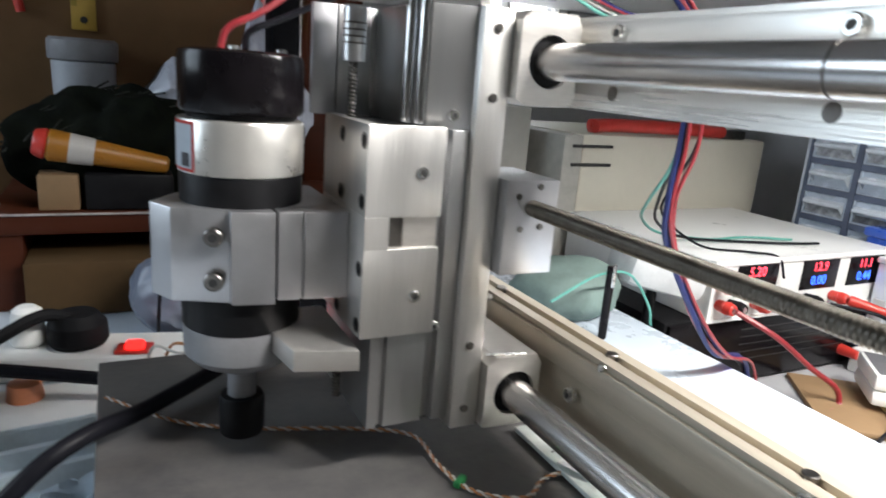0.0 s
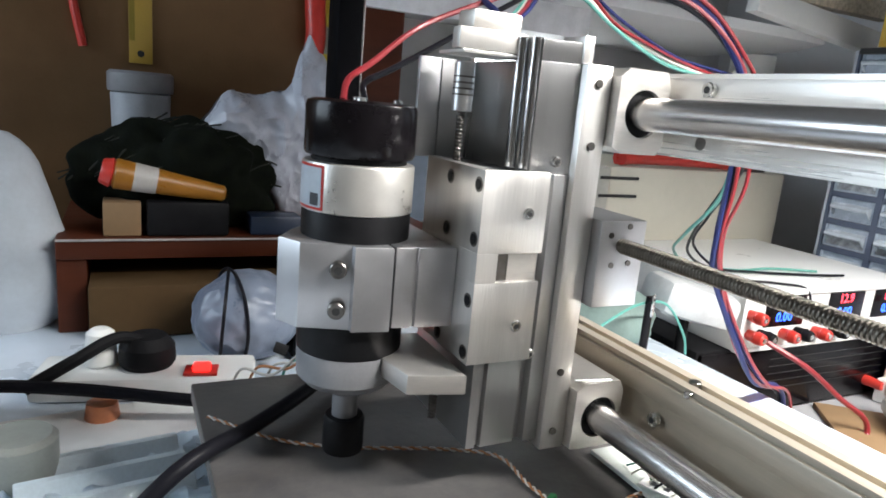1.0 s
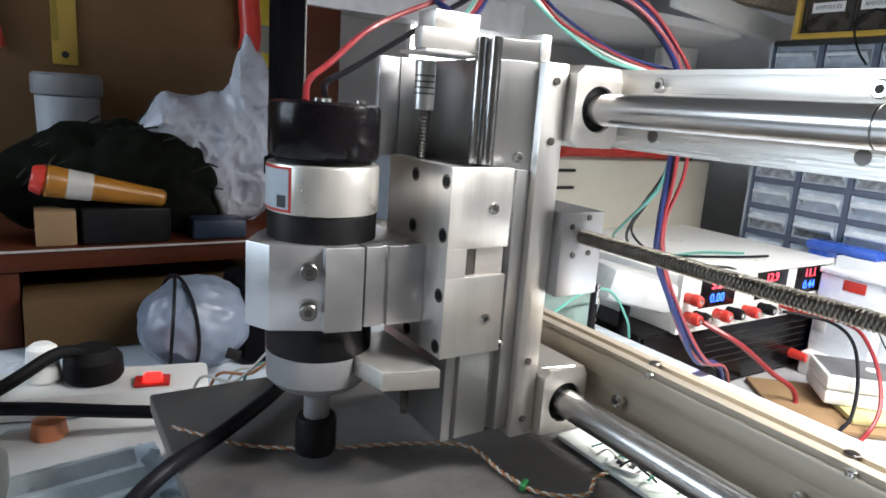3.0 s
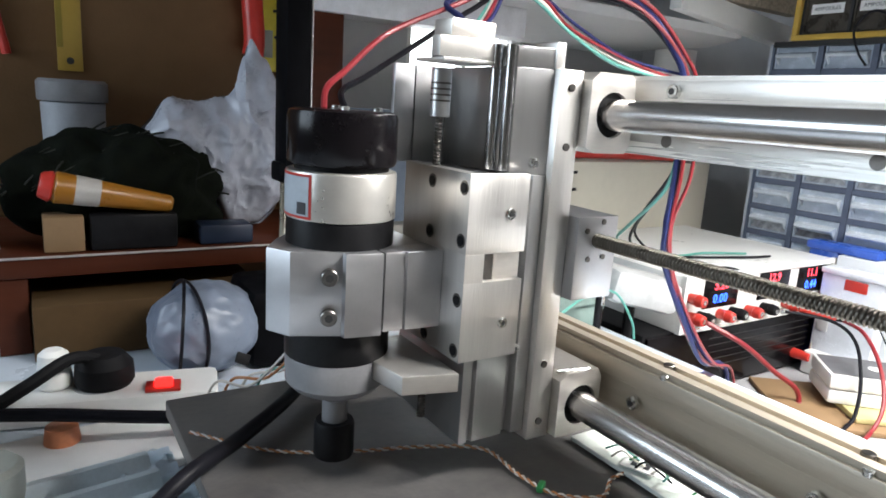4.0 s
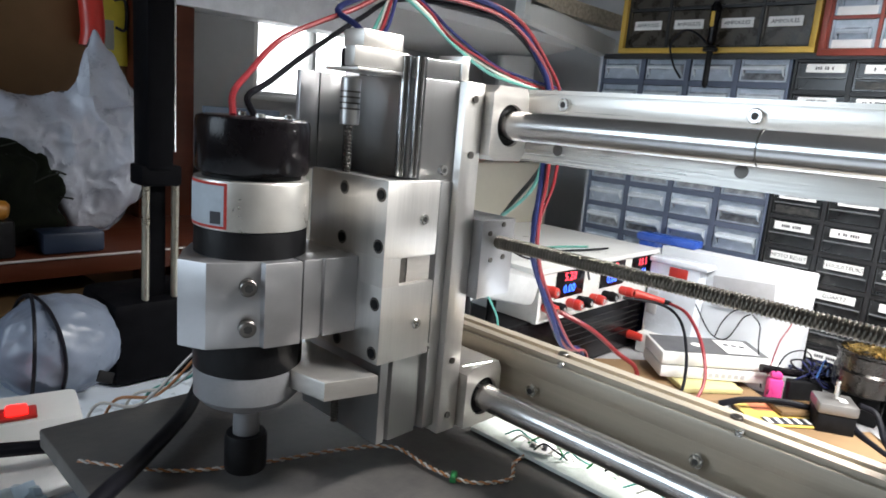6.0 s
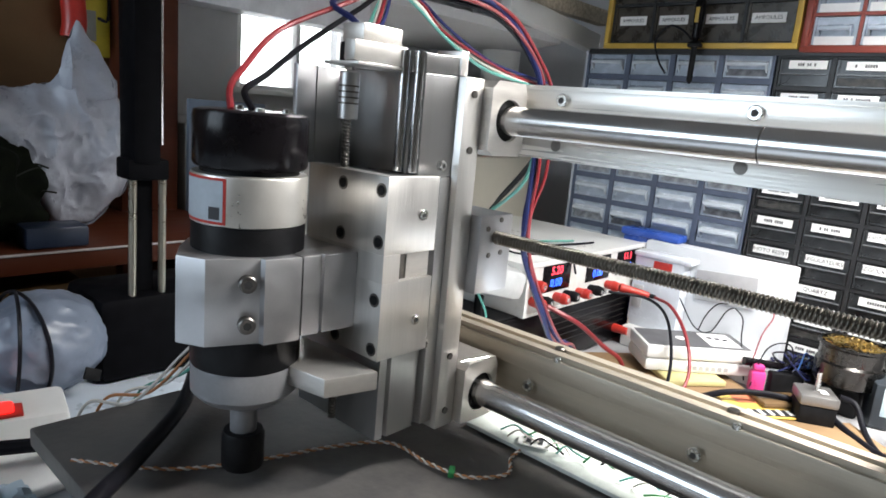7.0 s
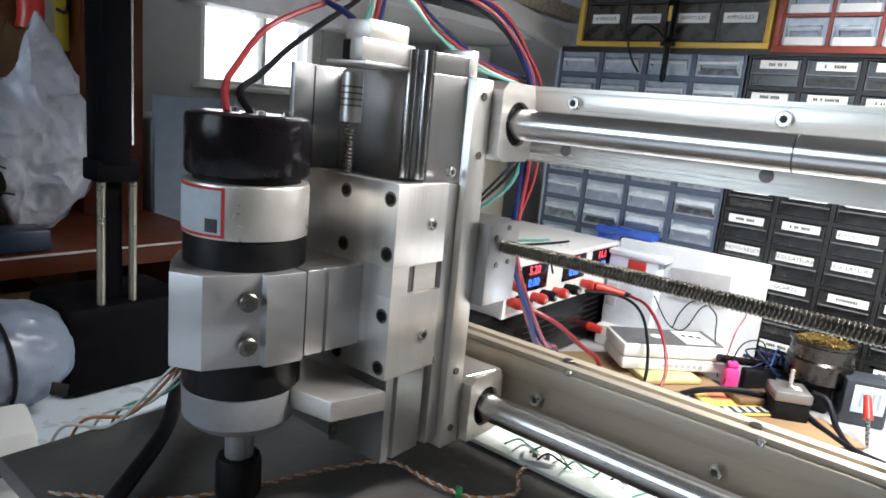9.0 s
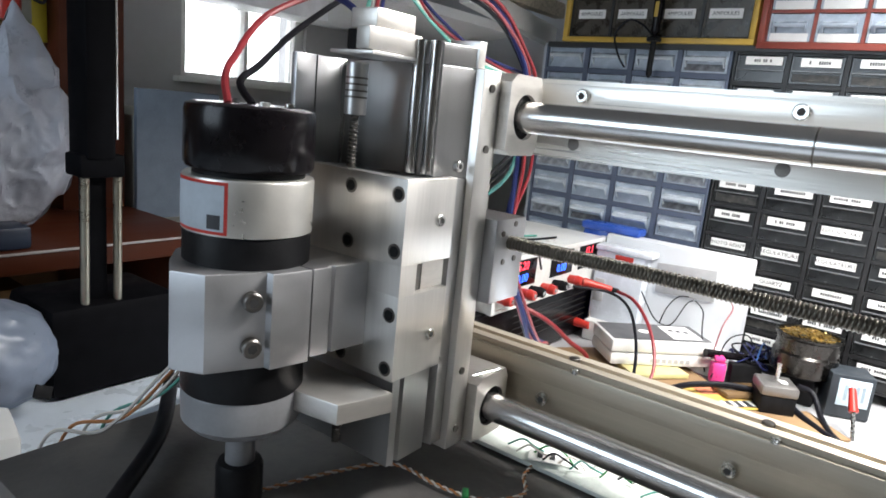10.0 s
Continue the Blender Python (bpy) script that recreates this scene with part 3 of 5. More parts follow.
def drawer_shape(w, h, name, material):
    """An open tray front with side cheeks and a sloping finger pull, centred on the cell."""
    bm = B()
    box(bm, 0.004, 0.007, -w / 2, w / 2, -h / 2, h / 2, 0.001)
    box(bm, 0.0, 0.0045, -w / 2, -w / 2 + 0.004, -h / 2, h / 2)
    box(bm, 0.0, 0.0045, w / 2 - 0.004, w / 2, -h / 2, h / 2)
    box(bm, 0.0, 0.0045, -w / 2 + 0.004, w / 2 - 0.004, -h / 2, -h / 2 + 0.003)
    return shape(bm, material, name)


def pull_shape(w, h, name, material):
    bm = B()
    z = h * 0.08
    prism(bm, [(0.004, z + 0.008), (-0.012, z + 0.003), (-0.013, z - 0.001), (-0.010, z - 0.004), (0.004, z - 0.002)], "y", -w * 0.42, w * 0.42)
    for s in (-1, 1):
        prism(bm, [(0.004, z + 0.008), (-0.012, z + 0.003), (-0.010, z - 0.004), (0.004, -h * 0.32)], "y", s * w * 0.42 - 0.0015, s * w * 0.42 + 0.0015)
    # sloping cheeks of the pull are proud of the front
    for v in bm.verts:
        v.co.x = min(v.co.x, 0.0045)
    return shape(bm, material, name)


FX = 1.25
CELLZ = 0.0572
grey_cab = thing("drawer_cabinet", "grey-blue plastic cabinet with rows of clear drawers", "drawer cabinet", (1.33, 0.69, 0.655), "drawer cabinets")
grid_body(grey_cab, GREYBLUE, FX, 1.42, 0.488, 0.905, 1.284 - 11 * CELLZ, 1.284, 4, 11, 0.011, 0.12)
part("side_panel", box(B(), FX + 0.002, 1.42, 0.9055, 0.912, 1.284 - 11 * CELLZ, 1.284), mat("pale_side_panel", (0.48, 0.51, 0.56), 0.4), grey_cab)
dw, dh = 0.417 / 4 - 0.014, CELLZ - 0.013
front_g, pull_g = drawer_shape(dw, dh, "drawer", CLEARPL), pull_shape(dw, dh, "pull", mat("clear_pull_plastic", (0.50, 0.55, 0.60), 0.22, 0.0, 0.08, 60))
fill_shapes = []
for k, m in enumerate((mat("dim_part_heap", (0.05, 0.055, 0.065), 0.6, 0.0, 0.5, 90, 0.4, 200, col2=(0.20, 0.21, 0.23)), mat("pale_part_heap", (0.16, 0.17, 0.19), 0.6, 0.0, 0.4, 90, 0.4, 200, col2=(0.42, 0.44, 0.47)))):
    fill_shapes.append(shape(box(B(), 0.002, 0.004, -dw * 0.44, dw * 0.44, -dh * 0.42, -dh * (0.12 - 0.08 * k)), m, "filling"))
rng = random.Random(5)
cell_y = [0.905 - 0.417 / 4 * (i + 0.5) for i in range(4)]
for k in range(10):
    z = 1.284 - CELLZ * (k + 0.5)
    for i, y in enumerate(cell_y):
        d = piece("drawer", front_g, grey_cab, (FX + 0.004 + rng.uniform(-0.003, 0.002), y, z))
        piece("pull", pull_g, d, d.location)
        if rng.random() < 0.7:
            piece("filling", fill_shapes[rng.random() < 0.45], d, d.location)

black_cab = thing("drawer_cabinet", "black cabinet of smoky drawers with white paper labels", "drawer cabinet", (1.33, 0.2, 0.655), "drawer cabinets")
BW, BH, BTOP, BY = 0.098, 0.060, 1.276, 0.484
grid_body(black_cab, CABBLACK, FX, 1.42, BY - BW * 7, BY, BTOP - BH * 10, BTOP, 7, 10, 0.008, 0.12)
bw, bh = BW - 0.011, BH - 0.010
front_b = drawer_shape(bw, bh, "drawer", CLEARDK)
label_b = shape(box(B(), -0.0016, -0.0008, -bw * 0.40, bw * 0.36, 0, 0.0155), PAPER, "paper_label")
rim_b = shape(box(B(), -0.003, 0.004, -bw / 2 + 0.002, bw / 2 - 0.002, -bh * 0.08, -bh * 0.08 + 0.003, 0.0008), mat("smoky_rim", (0.10, 0.105, 0.11), 0.2), "pull")
heap_b = shape(box(B(), 0.0025, 0.0045, -bw * 0.45, bw * 0.45, -bh * 0.46, -bh * 0.14), mat("dark_part_heap", (0.015, 0.016, 0.016), 0.4, 0.0, 0.5, 120, 0.6, 160, col2=(0.07, 0.065, 0.058)), "filling")
tick_b = shape(box(B(), -0.0020, -0.0017, -0.0014, 0.0014, -0.0028, 0.0028), INK, "ink_bar")
TEXTS = {(1, 6): "REGULATEURS", (2, 6): "REGULATEURS", (1, 7): "QUARTZ", (2, 5): "RESIST AJUSTABLE", (0, 6): "PHOTO RESIST"}
for k in range(10):
    for i in range(7):
        y, z = BY - BW * (i + 0.5), BTOP - BH * (k + 0.5)
        d = piece("drawer", front_b, black_cab, (FX + 0.003 + rng.uniform(-0.003, 0.002), y, z))
        piece("pull", rim_b, d, d.location)
        if rng.random() < 0.4:
            piece("filling", heap_b, d, d.location)
        at = d.location + Vector((0, rng.uniform(-0.004, 0.004), bh / 2 - 0.019 + rng.uniform(-0.001, 0.001)))
        piece("paper_label", label_b, d, at)
        if (i, k) in TEXTS:
            t = TEXTS[(i, k)]
            words(t, 0.0105 if len(t) < 13 else 0.0085, Matrix.Translation(at + Vector((-0.0021, 0, 0.0078))) @ pose(0, 0, 0, 90, 0, -90), INK, "lettering", d)
        elif i < 4:
            n = rng.randint(8, 14)
            for j in range(n):
                if rng.random() < 0.85:
                    piece("ink_bar", tick_b, d, at + Vector((0, (n / 2 - j - 0.5) * 0.0040, 0.0078)))

# cabinets of the upper row
def framed_cabinet(name, label, y0, y1, z0, z1, ny, nz, rim, body_mat, tray_mat, text=None):
    cab = thing(name, label, "drawer cabinet", (1.33, (y0 + y1) / 2, z0), "drawer cabinets")
    bm = B()
    for q in ((y0, y1, z0, z0 + 0.011), (y0, y1, z1 - 0.011, z1), (y0, y0 + 0.011, z0 + 0.011, z1 - 0.011), (y1 - 0.011, y1, z0 + 0.011, z1 - 0.011)):
        box(bm, FX - 0.012, FX + 0.10, q[0], q[1], q[2], q[3], 0.0012)
    part("outer_frame", bm, rim, cab)
    grid_body(cab, body_mat, FX - 0.002, 1.42, y0 + 0.011, y1 - 0.011, z0 + 0.011, z1 - 0.011, ny, nz, 0.006, 0.10)
    w, h = (y1 - y0 - 0.022) / ny, (z1 - z0 - 0.022) / nz
    tray, pull = drawer_shape(w - 0.008, h - 0.008, "drawer", tray_mat), pull_shape(w - 0.02, h - 0.02, "pull", CLEARPL if not text else CLEARDK)
    lab = shape(box(B(), -0.0016, -0.0008, -w * 0.33, w * 0.33, 0.0, 0.019), PAPER, "paper_label")
    slip = shape(box(B(), -0.001, 0.003, -w * 0.40, w * 0.40, -h * 0.44, -h * 0.18), PAPER, "paper_slip")
    for k in range(nz):
        for i in range(ny):
            y, z = y1 - 0.011 - w * (i + 0.5), z0 + 0.011 + h * (k + 0.5)
            d = piece("drawer", tray, cab, (FX, y, z))
            if text:
                at = d.location + Vector((0, rng.uniform(-0.004, 0.004), -0.002))
                piece("paper_label", lab, d, at)
                if k < 2:
                    words(text, 0.0105, Matrix.Translation(at + Vector((-0.0021, 0, 0.0095))) @ pose(0, 0, 0, 90, 0, -90), INK, "lettering", d)
            else:
                piece("pull", pull, d, d.location)
                piece("paper_slip", slip, d, d.location)
    return cab


SMOKE = mat("amber_smoked_plastic", (0.045, 0.036, 0.026), 0.3, 0.0, 0.5, 40, 0.1, 100)
framed_cabinet("drawer_cabinet", "yellow framed cabinet with smoked drawers labelled for bulbs", 0.452, 0.862, 1.288, 1.474, 4, 2, YELLOWPL, CABBLACK, SMOKE, "AMPOULES")
framed_cabinet("drawer_cabinet", "red plastic cabinet of clear drawers holding paper slips", 0.02, 0.447, 1.282, 1.42, 5, 2, REDCAB, REDCAB, CLEARPL)
part("bearing_rail", box(B(), FX - 0.006, 1.42, 0.02, 0.90, 1.2765, 1.2875), CABBLACK, black_cab)

# screwdriver hanging on the cabinet and a black lead
sd = thing("screwdriver", "black and yellow screwdriver hanging before the cabinets", "screwdriver", (1.21, 0.64, 1.30))
part("handle", lathe(B(), (1.218, 0.640, 0), [(0.004, 1.300), (0.0095, 1.306), (0.0085, 1.322), (0.0105, 1.335), (0.0105, 1.375), (0.006, 1.384)], 20), GLOSSBLACK, sd)
part("handle_inset", box(B(), 1.2060, 1.2085, 0.636, 0.644, 1.335, 1.365, 0.001), YELLOWPL, sd)
part("collar", lathe(B(), (1.218, 0.640, 0), [(0.014, 1.288), (0.015, 1.2905), (0.015, 1.294), (0.006, 1.300)], 20), BLACK, sd)
part("blade", lathe(B(), (1.218, 0.640, 0), [(0.002, 1.215), (0.006, 1.222), (0.006, 1.290)], 14), BLACK, sd)
solid("test_lead", hose(B(), [(1.22, 0.645, 1.30), (1.215, 0.670, 1.322), (1.215, 0.70, 1.330), (1.215, 0.725, 1.30), (1.222, 0.715, 1.26), (1.23, 0.70, 1.235)], 0.0022), W_BLACK, "thin black lead hooked over the cabinet drawers", "cable")

# ---- bench supply and the black unit under it ----
psu = thing("bench_power_supply", "white bench power supply with red and blue digits lit", "power supply", (0.98, 0.85, 0.775))
px0, px1, py0, py1, pz0, pz1 = 0.762, 1.206, 0.675, 1.03, 0.776, 0.8720
part("case", box(B(), px0, px1, py0 + 0.004, py1, pz0, pz1, 0.003), WHITE, psu)
bm = B()
for q in ((px0, px1, pz1 - 0.007, pz1 + 0.001), (px0, px0 + 0.008, pz0, pz1 - 0.007), (px1 - 0.012, px1, pz0, pz1 - 0.007), (px0 + 0.008, px1 - 0.012, pz0, pz0 + 0.005)):
    box(bm, q[0], q[1], py0 - 0.004, py0 + 0.006, q[2], q[3])
part("front_frame", bm, WHITE, psu)
part("front_panel", box(B(), px0 + 0.008, px1 - 0.012, py0, py0 + 0.0045, pz0 + 0.005, pz1 - 0.007), mat("pale_front_panel", (0.70, 0.70, 0.67), 0.4), psu)
DIGITS = [("5.20", "0.00"), ("12.9", "0.00"), ("11.1", "0.44")]
for i, x0 in enumerate((0.815, 0.965, 1.085)):
    w = 0.092
    win = part("display", box(B(), x0, x0 + w, py0 - 0.0012, py0 + 0.001, 0.8125, 0.8620, 0.001), GLOSSBLACK, psu)
    words(DIGITS[i][0], 0.022, Matrix.Translation((x0 + w * 0.48, py0 - 0.0016, 0.8505)) @ pose(0, 0, 0, 90, 0, 0), LED_RED, "red_digits", win, "glowing red digits")
    words(DIGITS[i][1], 0.022, Matrix.Translation((x0 + w * 0.48, py0 - 0.0016, 0.8275)) @ pose(0, 0, 0, 90, 0, 0), LED_BLUE, "blue_digits", win, "glowing blue digits")
def post(x, z, material):
    bm = cyl(B(), (x, py0, z), (x, py0 - 0.016, z), 0.0085, 0.0095, seg=18, bev=0.001)
    cyl(bm, (x, py0 - 0.016, z), (x, py0 - 0.030, z), 0.0105, 0.0088, seg=18, bev=0.0015)
    ob = part("binding_post", bm, material, psu)
    part("terminal", cyl(B(), (x, py0 - 0.0302, z), (x, py0 - 0.0306, z), 0.0045, seg=14), ZINC, ob)
for x, z, m in ((0.780, 0.8360, REDPL), (0.785, 0.8040, REDPL), (0.808, 0.8030, RUBBER), (0.862, 0.8010, REDPL), (0.895, 0.8010, RUBBER), (0.940, 0.7990, REDPL), (0.985, 0.7990, RUBBER), (1.052, 0.7990, REDPL)):
    post(x, z, m)
for x in (0.91, 0.935, 0.965, 0.99, 1.015, 1.04, 1.075, 1.10):
    part("terminal_tag", box(B(), x, x + 0.009, py0 - 0.006, py0, 0.780, 0.789, 0.001), ZINC, psu)
under = thing("amplifier_unit", "black metal cased unit standing on the desk under a supply", "electronic unit", (0.97, 0.85, 0.655))
part("case", box(B(), 0.700, 1.205, 0.690, 1.02, 0.658, 0.7755, 0.003), BLACK, under)
part("front_panel", box(B(), 0.705, 1.200, 0.683, 0.6905, 0.662, 0.7715, 0.0015), GLOSSBLACK, under)
for k in range(5):
    part("trim_line", box(B(), 0.86, 1.17, 0.6822, 0.6832, 0.752 - 0.013 * k, 0.7532 - 0.013 * k), mat("dim_print", (0.022, 0.022, 0.022), 0.5), under)
part("red_jack", cyl(B(), (1.130, 0.684, 0.688), (1.130, 0.650, 0.688), 0.010, 0.008, seg=16, bev=0.001), REDPL, under, "red plug with a metal pin")
part("jack_pin", cyl(B(), (1.145, 0.66, 0.688), (1.145, 0.66, 0.715), 0.002, seg=8), ZINC, under)

# plugs and leads of the supply
plug = thing("banana_plug", "red banana plug pushed into a binding post", "plug", (1.06, 0.63, 0.79))
part("plug_body", cyl(B(), (1.055, 0.645, 0.799), (1.085, 0.595, 0.790), 0.009, 0.0065, seg=16, bev=0.001), REDPL, plug)
part("plug_tail", cyl(B(), (1.085, 0.595, 0.790), (1.092, 0.583, 0.788), 0.005, 0.004, seg=12), RUBBER, plug)
solid("supply_lead", hose(B(), [(1.09, 0.585, 0.788), (1.06, 0.535, 0.785), (1.02, 0.485, 0.752), (0.985, 0.455, 0.705), (0.95, 0.45, 0.670), (0.86, 0.44, 0.660)], 0.0032), W_RED, "red lead arching from the supply onto the desk", "cable")
solid("supply_lead", hose(B(), [(1.00, 0.64, 0.799), (1.04, 0.58, 0.795), (1.035, 0.535, 0.775), (1.00, 0.50, 0.730), (0.96, 0.48, 0.685), (0.92, 0.475, 0.669), (0.84, 0.46, 0.660)], 0.0030), W_BLACK, "black lead arching from the supply onto the desk", "cable")
solid("supply_lead", hose(B(), [(0.785, 0.640, 0.804), (0.83, 0.60, 0.775), (0.90, 0.585, 0.725), (0.955, 0.575, 0.690), (0.965, 0.57, 0.662), (0.93, 0.56, 0.660)], 0.0042), W_RED, "thick red lead hanging from the supply to desk", "cable")
for pts, m, r in (([(0.425, 0.45, 1.10), (0.47, 0.49, 1.06), (0.60, 0.64, 0.98), (0.70, 0.74, 0.92), (0.80, 0.78, 0.882), (0.90, 0.76, 0.876), (1.00, 0.73, 0.876), (1.06, 0.72, 0.876)], W_BLACK, 0.0022),
                  ([(0.425, 0.45, 1.09), (0.46, 0.49, 1.04), (0.58, 0.64, 0.97), (0.69, 0.76, 0.92), (0.77, 0.80, 0.885), (0.86, 0.78, 0.876), (0.95, 0.78, 0.876), (1.03, 0.75, 0.876)], W_GREEN, 0.0022),
                  ([(0.43, 0.45, 1.11), (0.50, 0.50, 1.08), (0.58, 0.58, 1.04), (0.64, 0.66, 0.99), (0.71, 0.74, 0.93), (0.80, 0.74, 0.878), (0.86, 0.70, 0.876), (0.90, 0.675, 0.872), (0.91, 0.665, 0.84)], W_BLACK, 0.0020)):
    solid("thin_wire", hose(B(), pts, r), m, "thin dark wire trailing over the white supply case", "wire")

# ---- things on the desk ----
# flat stack that carries the tin
stack = thing("cardboard_tray", "shallow brown cardboard tray lying on the desk", "cardboard tray", (1.05, 0.5, 0.655))
part("tray_base", spin(box(B(), 0.90, 1.16, 0.43, 0.62, 0.656, 0.664, 0.001), (1.03, 0.52, 0.66), rz=-38), CARD, stack)
yp = solid("notepad", spin(box(B(), 0.985, 1.10, 0.440, 0.520, 0.6650, 0.6745, 0.002), (1.04, 0.48, 0.67), rz=-38), mat("yellow_pad_paper", (0.56, 0.50, 0.24), 0.6), "thin yellow edged notepad under the metal tin", "notepad")

tin = thing("metal_tin", "white rectangular tin with a dark lid and label", "tin box", (1.09, 0.50, 0.675))
tc = (1.092, 0.500, 0.675)
def tbox(l, w, z0, z1, bev, dx=0.0, dy=0.0):
    return spin(box(B(), tc[0] - l / 2 + dx, tc[0] + l / 2 + dx, tc[1] - w / 2 + dy, tc[1] + w / 2 + dy, z0, z1, bev), tc, rz=-45)
part("tin_body", tbox(0.206, 0.104, 0.6745, 0.6985, 0.006), WHITE, tin)
lid = part("lid", tbox(0.207, 0.105, 0.6992, 0.7250, 0.006), WHITE, tin)
part("lid_print", tbox(0.196, 0.094, 0.7251, 0.7258, 0.0), mat("dark_grey_print", (0.10, 0.10, 0.105), 0.4), lid)
part("lid_sticker", tbox(0.060, 0.075, 0.7259, 0.7264, 0.0, 0.055), PAPER, lid)
for j in range(3):
    part("print_bar", tbox(0.010, 0.010, 0.7265, 0.7268, 0.0, 0.040 + 0.014 * j, 0.010 - 0.004 * j), INK, lid)
part("lid_logo", spin(cyl(B(), (tc[0] - 0.02, tc[1], 0.7259), (tc[0] - 0.02, tc[1], 0.7263), 0.011, seg=20), tc, rz=-45), PAPER, lid)
for j in range(7):
    part("side_print", tbox(0.008, 0.0006, 0.682, 0.690, 0.0, -0.02 + 0.012 * j, -0.0523), GREYPL, tin)

foam = thing("white_foam_box", "white foam packing box leaning before drawer cabinets", "foam box", (1.2, 0.52, 0.655))
part("box_body", box(B(), 1.195, 1.240, 0.368, 0.668, 0.656, 0.8820, 0.004), mat("white_foam", (0.66, 0.68, 0.71), 0.6, 0.0, 0.03, 30, 0.1, 400), foam)
part("box_foot", box(B(), 1.13, 1.195, 0.385, 0.665, 0.656, 0.700, 0.004), WHITE, foam)
part("grey_sheet", spin(box(B(), 1.189, 1.1925, 0.425, 0.545, 0.785, 0.8480, 0.001), (1.19, 0.48, 0.82), rx=-4), GREYPL, foam, "translucent grey plastic sheet")
tub = thing("blue_tub", "blue plastic tub with a rim beside the supply", "plastic tub", (1.22, 0.66, 0.655))
part("tub_body", box(B(), 1.208, 1.246, 0.672, 0.730, 0.656, 0.885, 0.004), BLUEPL, tub)
part("tub_rim", box(B(), 1.203, 1.248, 0.600, 0.735, 0.8825, 0.8990, 0.004), BLUEPL, tub)
cb = thing("clear_storage_box", "small clear plastic box with red parts inside", "storage box", (1.17, 0.63, 0.655))
part("box_body", box(B(), 1.155, 1.192, 0.560, 0.668, 0.656, 0.8520, 0.003), mat("milky_plastic", (0.62, 0.66, 0.72), 0.25, 0.0, 0.08, 30), cb)
part("box_lid", box(B(), 1.150, 1.194, 0.545, 0.670, 0.8520, 0.8630, 0.003), mat("milky_lid", (0.68, 0.72, 0.78), 0.2), cb)
part("red_parts", box(B(), 1.1535, 1.156, 0.585, 0.625, 0.828, 0.8480, 0.001), REDPL, cb)
part("latch", box(B(), 1.1515, 1.156, 0.640, 0.662, 0.74, 0.79, 0.002), GREYPL, cb)

# pot of brass wool
pot = thing("cleaner_pot", "round steel pot filled with brass soldering wool", "soldering cleaner", (1.34, 0.27, 0.655))
pc = (1.168, 0.246)
pot.location = (pc[0], pc[1], 0.655)
part("pot_body", lathe(B(), (pc[0], pc[1], 0), [(0.050, 0.707), (0.055, 0.711), (0.055, 0.745), (0.052, 0.749), (0.053, 0.773), (0.056, 0.776), (0.056, 0.780), (0.050, 0.780), (0.049, 0.773), (0.02, 0.773)], 36), mat("dark_pot_steel", (0.085, 0.08, 0.075), 0.28, 1.0, 0.2, 40), pot)
bm = B()
r2 = random.Random(3)
for i in range(60):
    a, rr = r2.uniform(0, 6.28), 0.044 * math.sqrt(r2.random())
    c = Vector((pc[0] + rr * math.cos(a), pc[1] + rr * math.sin(a), 0.773 + 0.010 * (1 - (rr / 0.048) ** 2)))
    b0, b1 = r2.uniform(0, 6.28), r2.uniform(0.006, 0.012)
    hose(bm, [c + Vector((b1 * math.cos(b0 + q), b1 * math.sin(b0 + q), 0.003 * math.sin(q * 3 + a))) for q in (0, 1.2, 2.4, 3.6, 4.8)], 0.0009, 4, 3)
part("pot_stand", box(B(), pc[0] - 0.035, pc[0] + 0.035, pc[1] - 0.03, pc[1] + 0.03, 0.6555, 0.7065, 0.004), BLACK, pot)
part("brass_wool", bm, GOLD, pot, "curled brass wool")

# loose stepper motor
lm = thing("loose_stepper_motor", "grey topped square stepper motor lying on the desk", "stepper motor", (1.065, 0.27, 0.655))
mc = (1.062, 0.268, 0.655)
part("motor_body", spin(box(B(), mc[0] - 0.029, mc[0] + 0.029, mc[1] - 0.029, mc[1] + 0.029, 0.656, 0.692, 0.004), mc, rz=28), BLACK, lm)
part("top_flange", spin(box(B(), mc[0] - 0.030, mc[0] + 0.030, mc[1] - 0.030, mc[1] + 0.030, 0.692, 0.7105, 0.004), mc, rz=28), mat("grey_cast_flange", (0.30, 0.29, 0.28), 0.4, 0.8), lm)
part("motor_shaft", cyl(B(), (mc[0], mc[1], 0.7105), (mc[0], mc[1], 0.7430), 0.0035, seg=14, bev=0.0005), ZINC, lm)
part("paper_spot", spin(box(B(), mc[0] - 0.012, mc[0] + 0.006, mc[1] - 0.016, mc[1] - 0.005, 0.7106, 0.7112), mc, rz=28), PAPER, lm)

pk = thing("pink_connector", "bright pink plastic clip among the wires", "plastic clip", (1.105, 0.375, 0.655))
part("clip_body", spin(box(B(), 1.095, 1.121, 0.362, 0.388, 0.656, 0.700, 0.006), (1.108, 0.375, 0.66), rz=30), PINKPL, pk)
part("clip_cap", spin(box(B(), 1.098, 1.118, 0.365, 0.385, 0.700, 0.711, 0.004), (1.108, 0.375, 0.66), rz=30), PINKPL, pk)

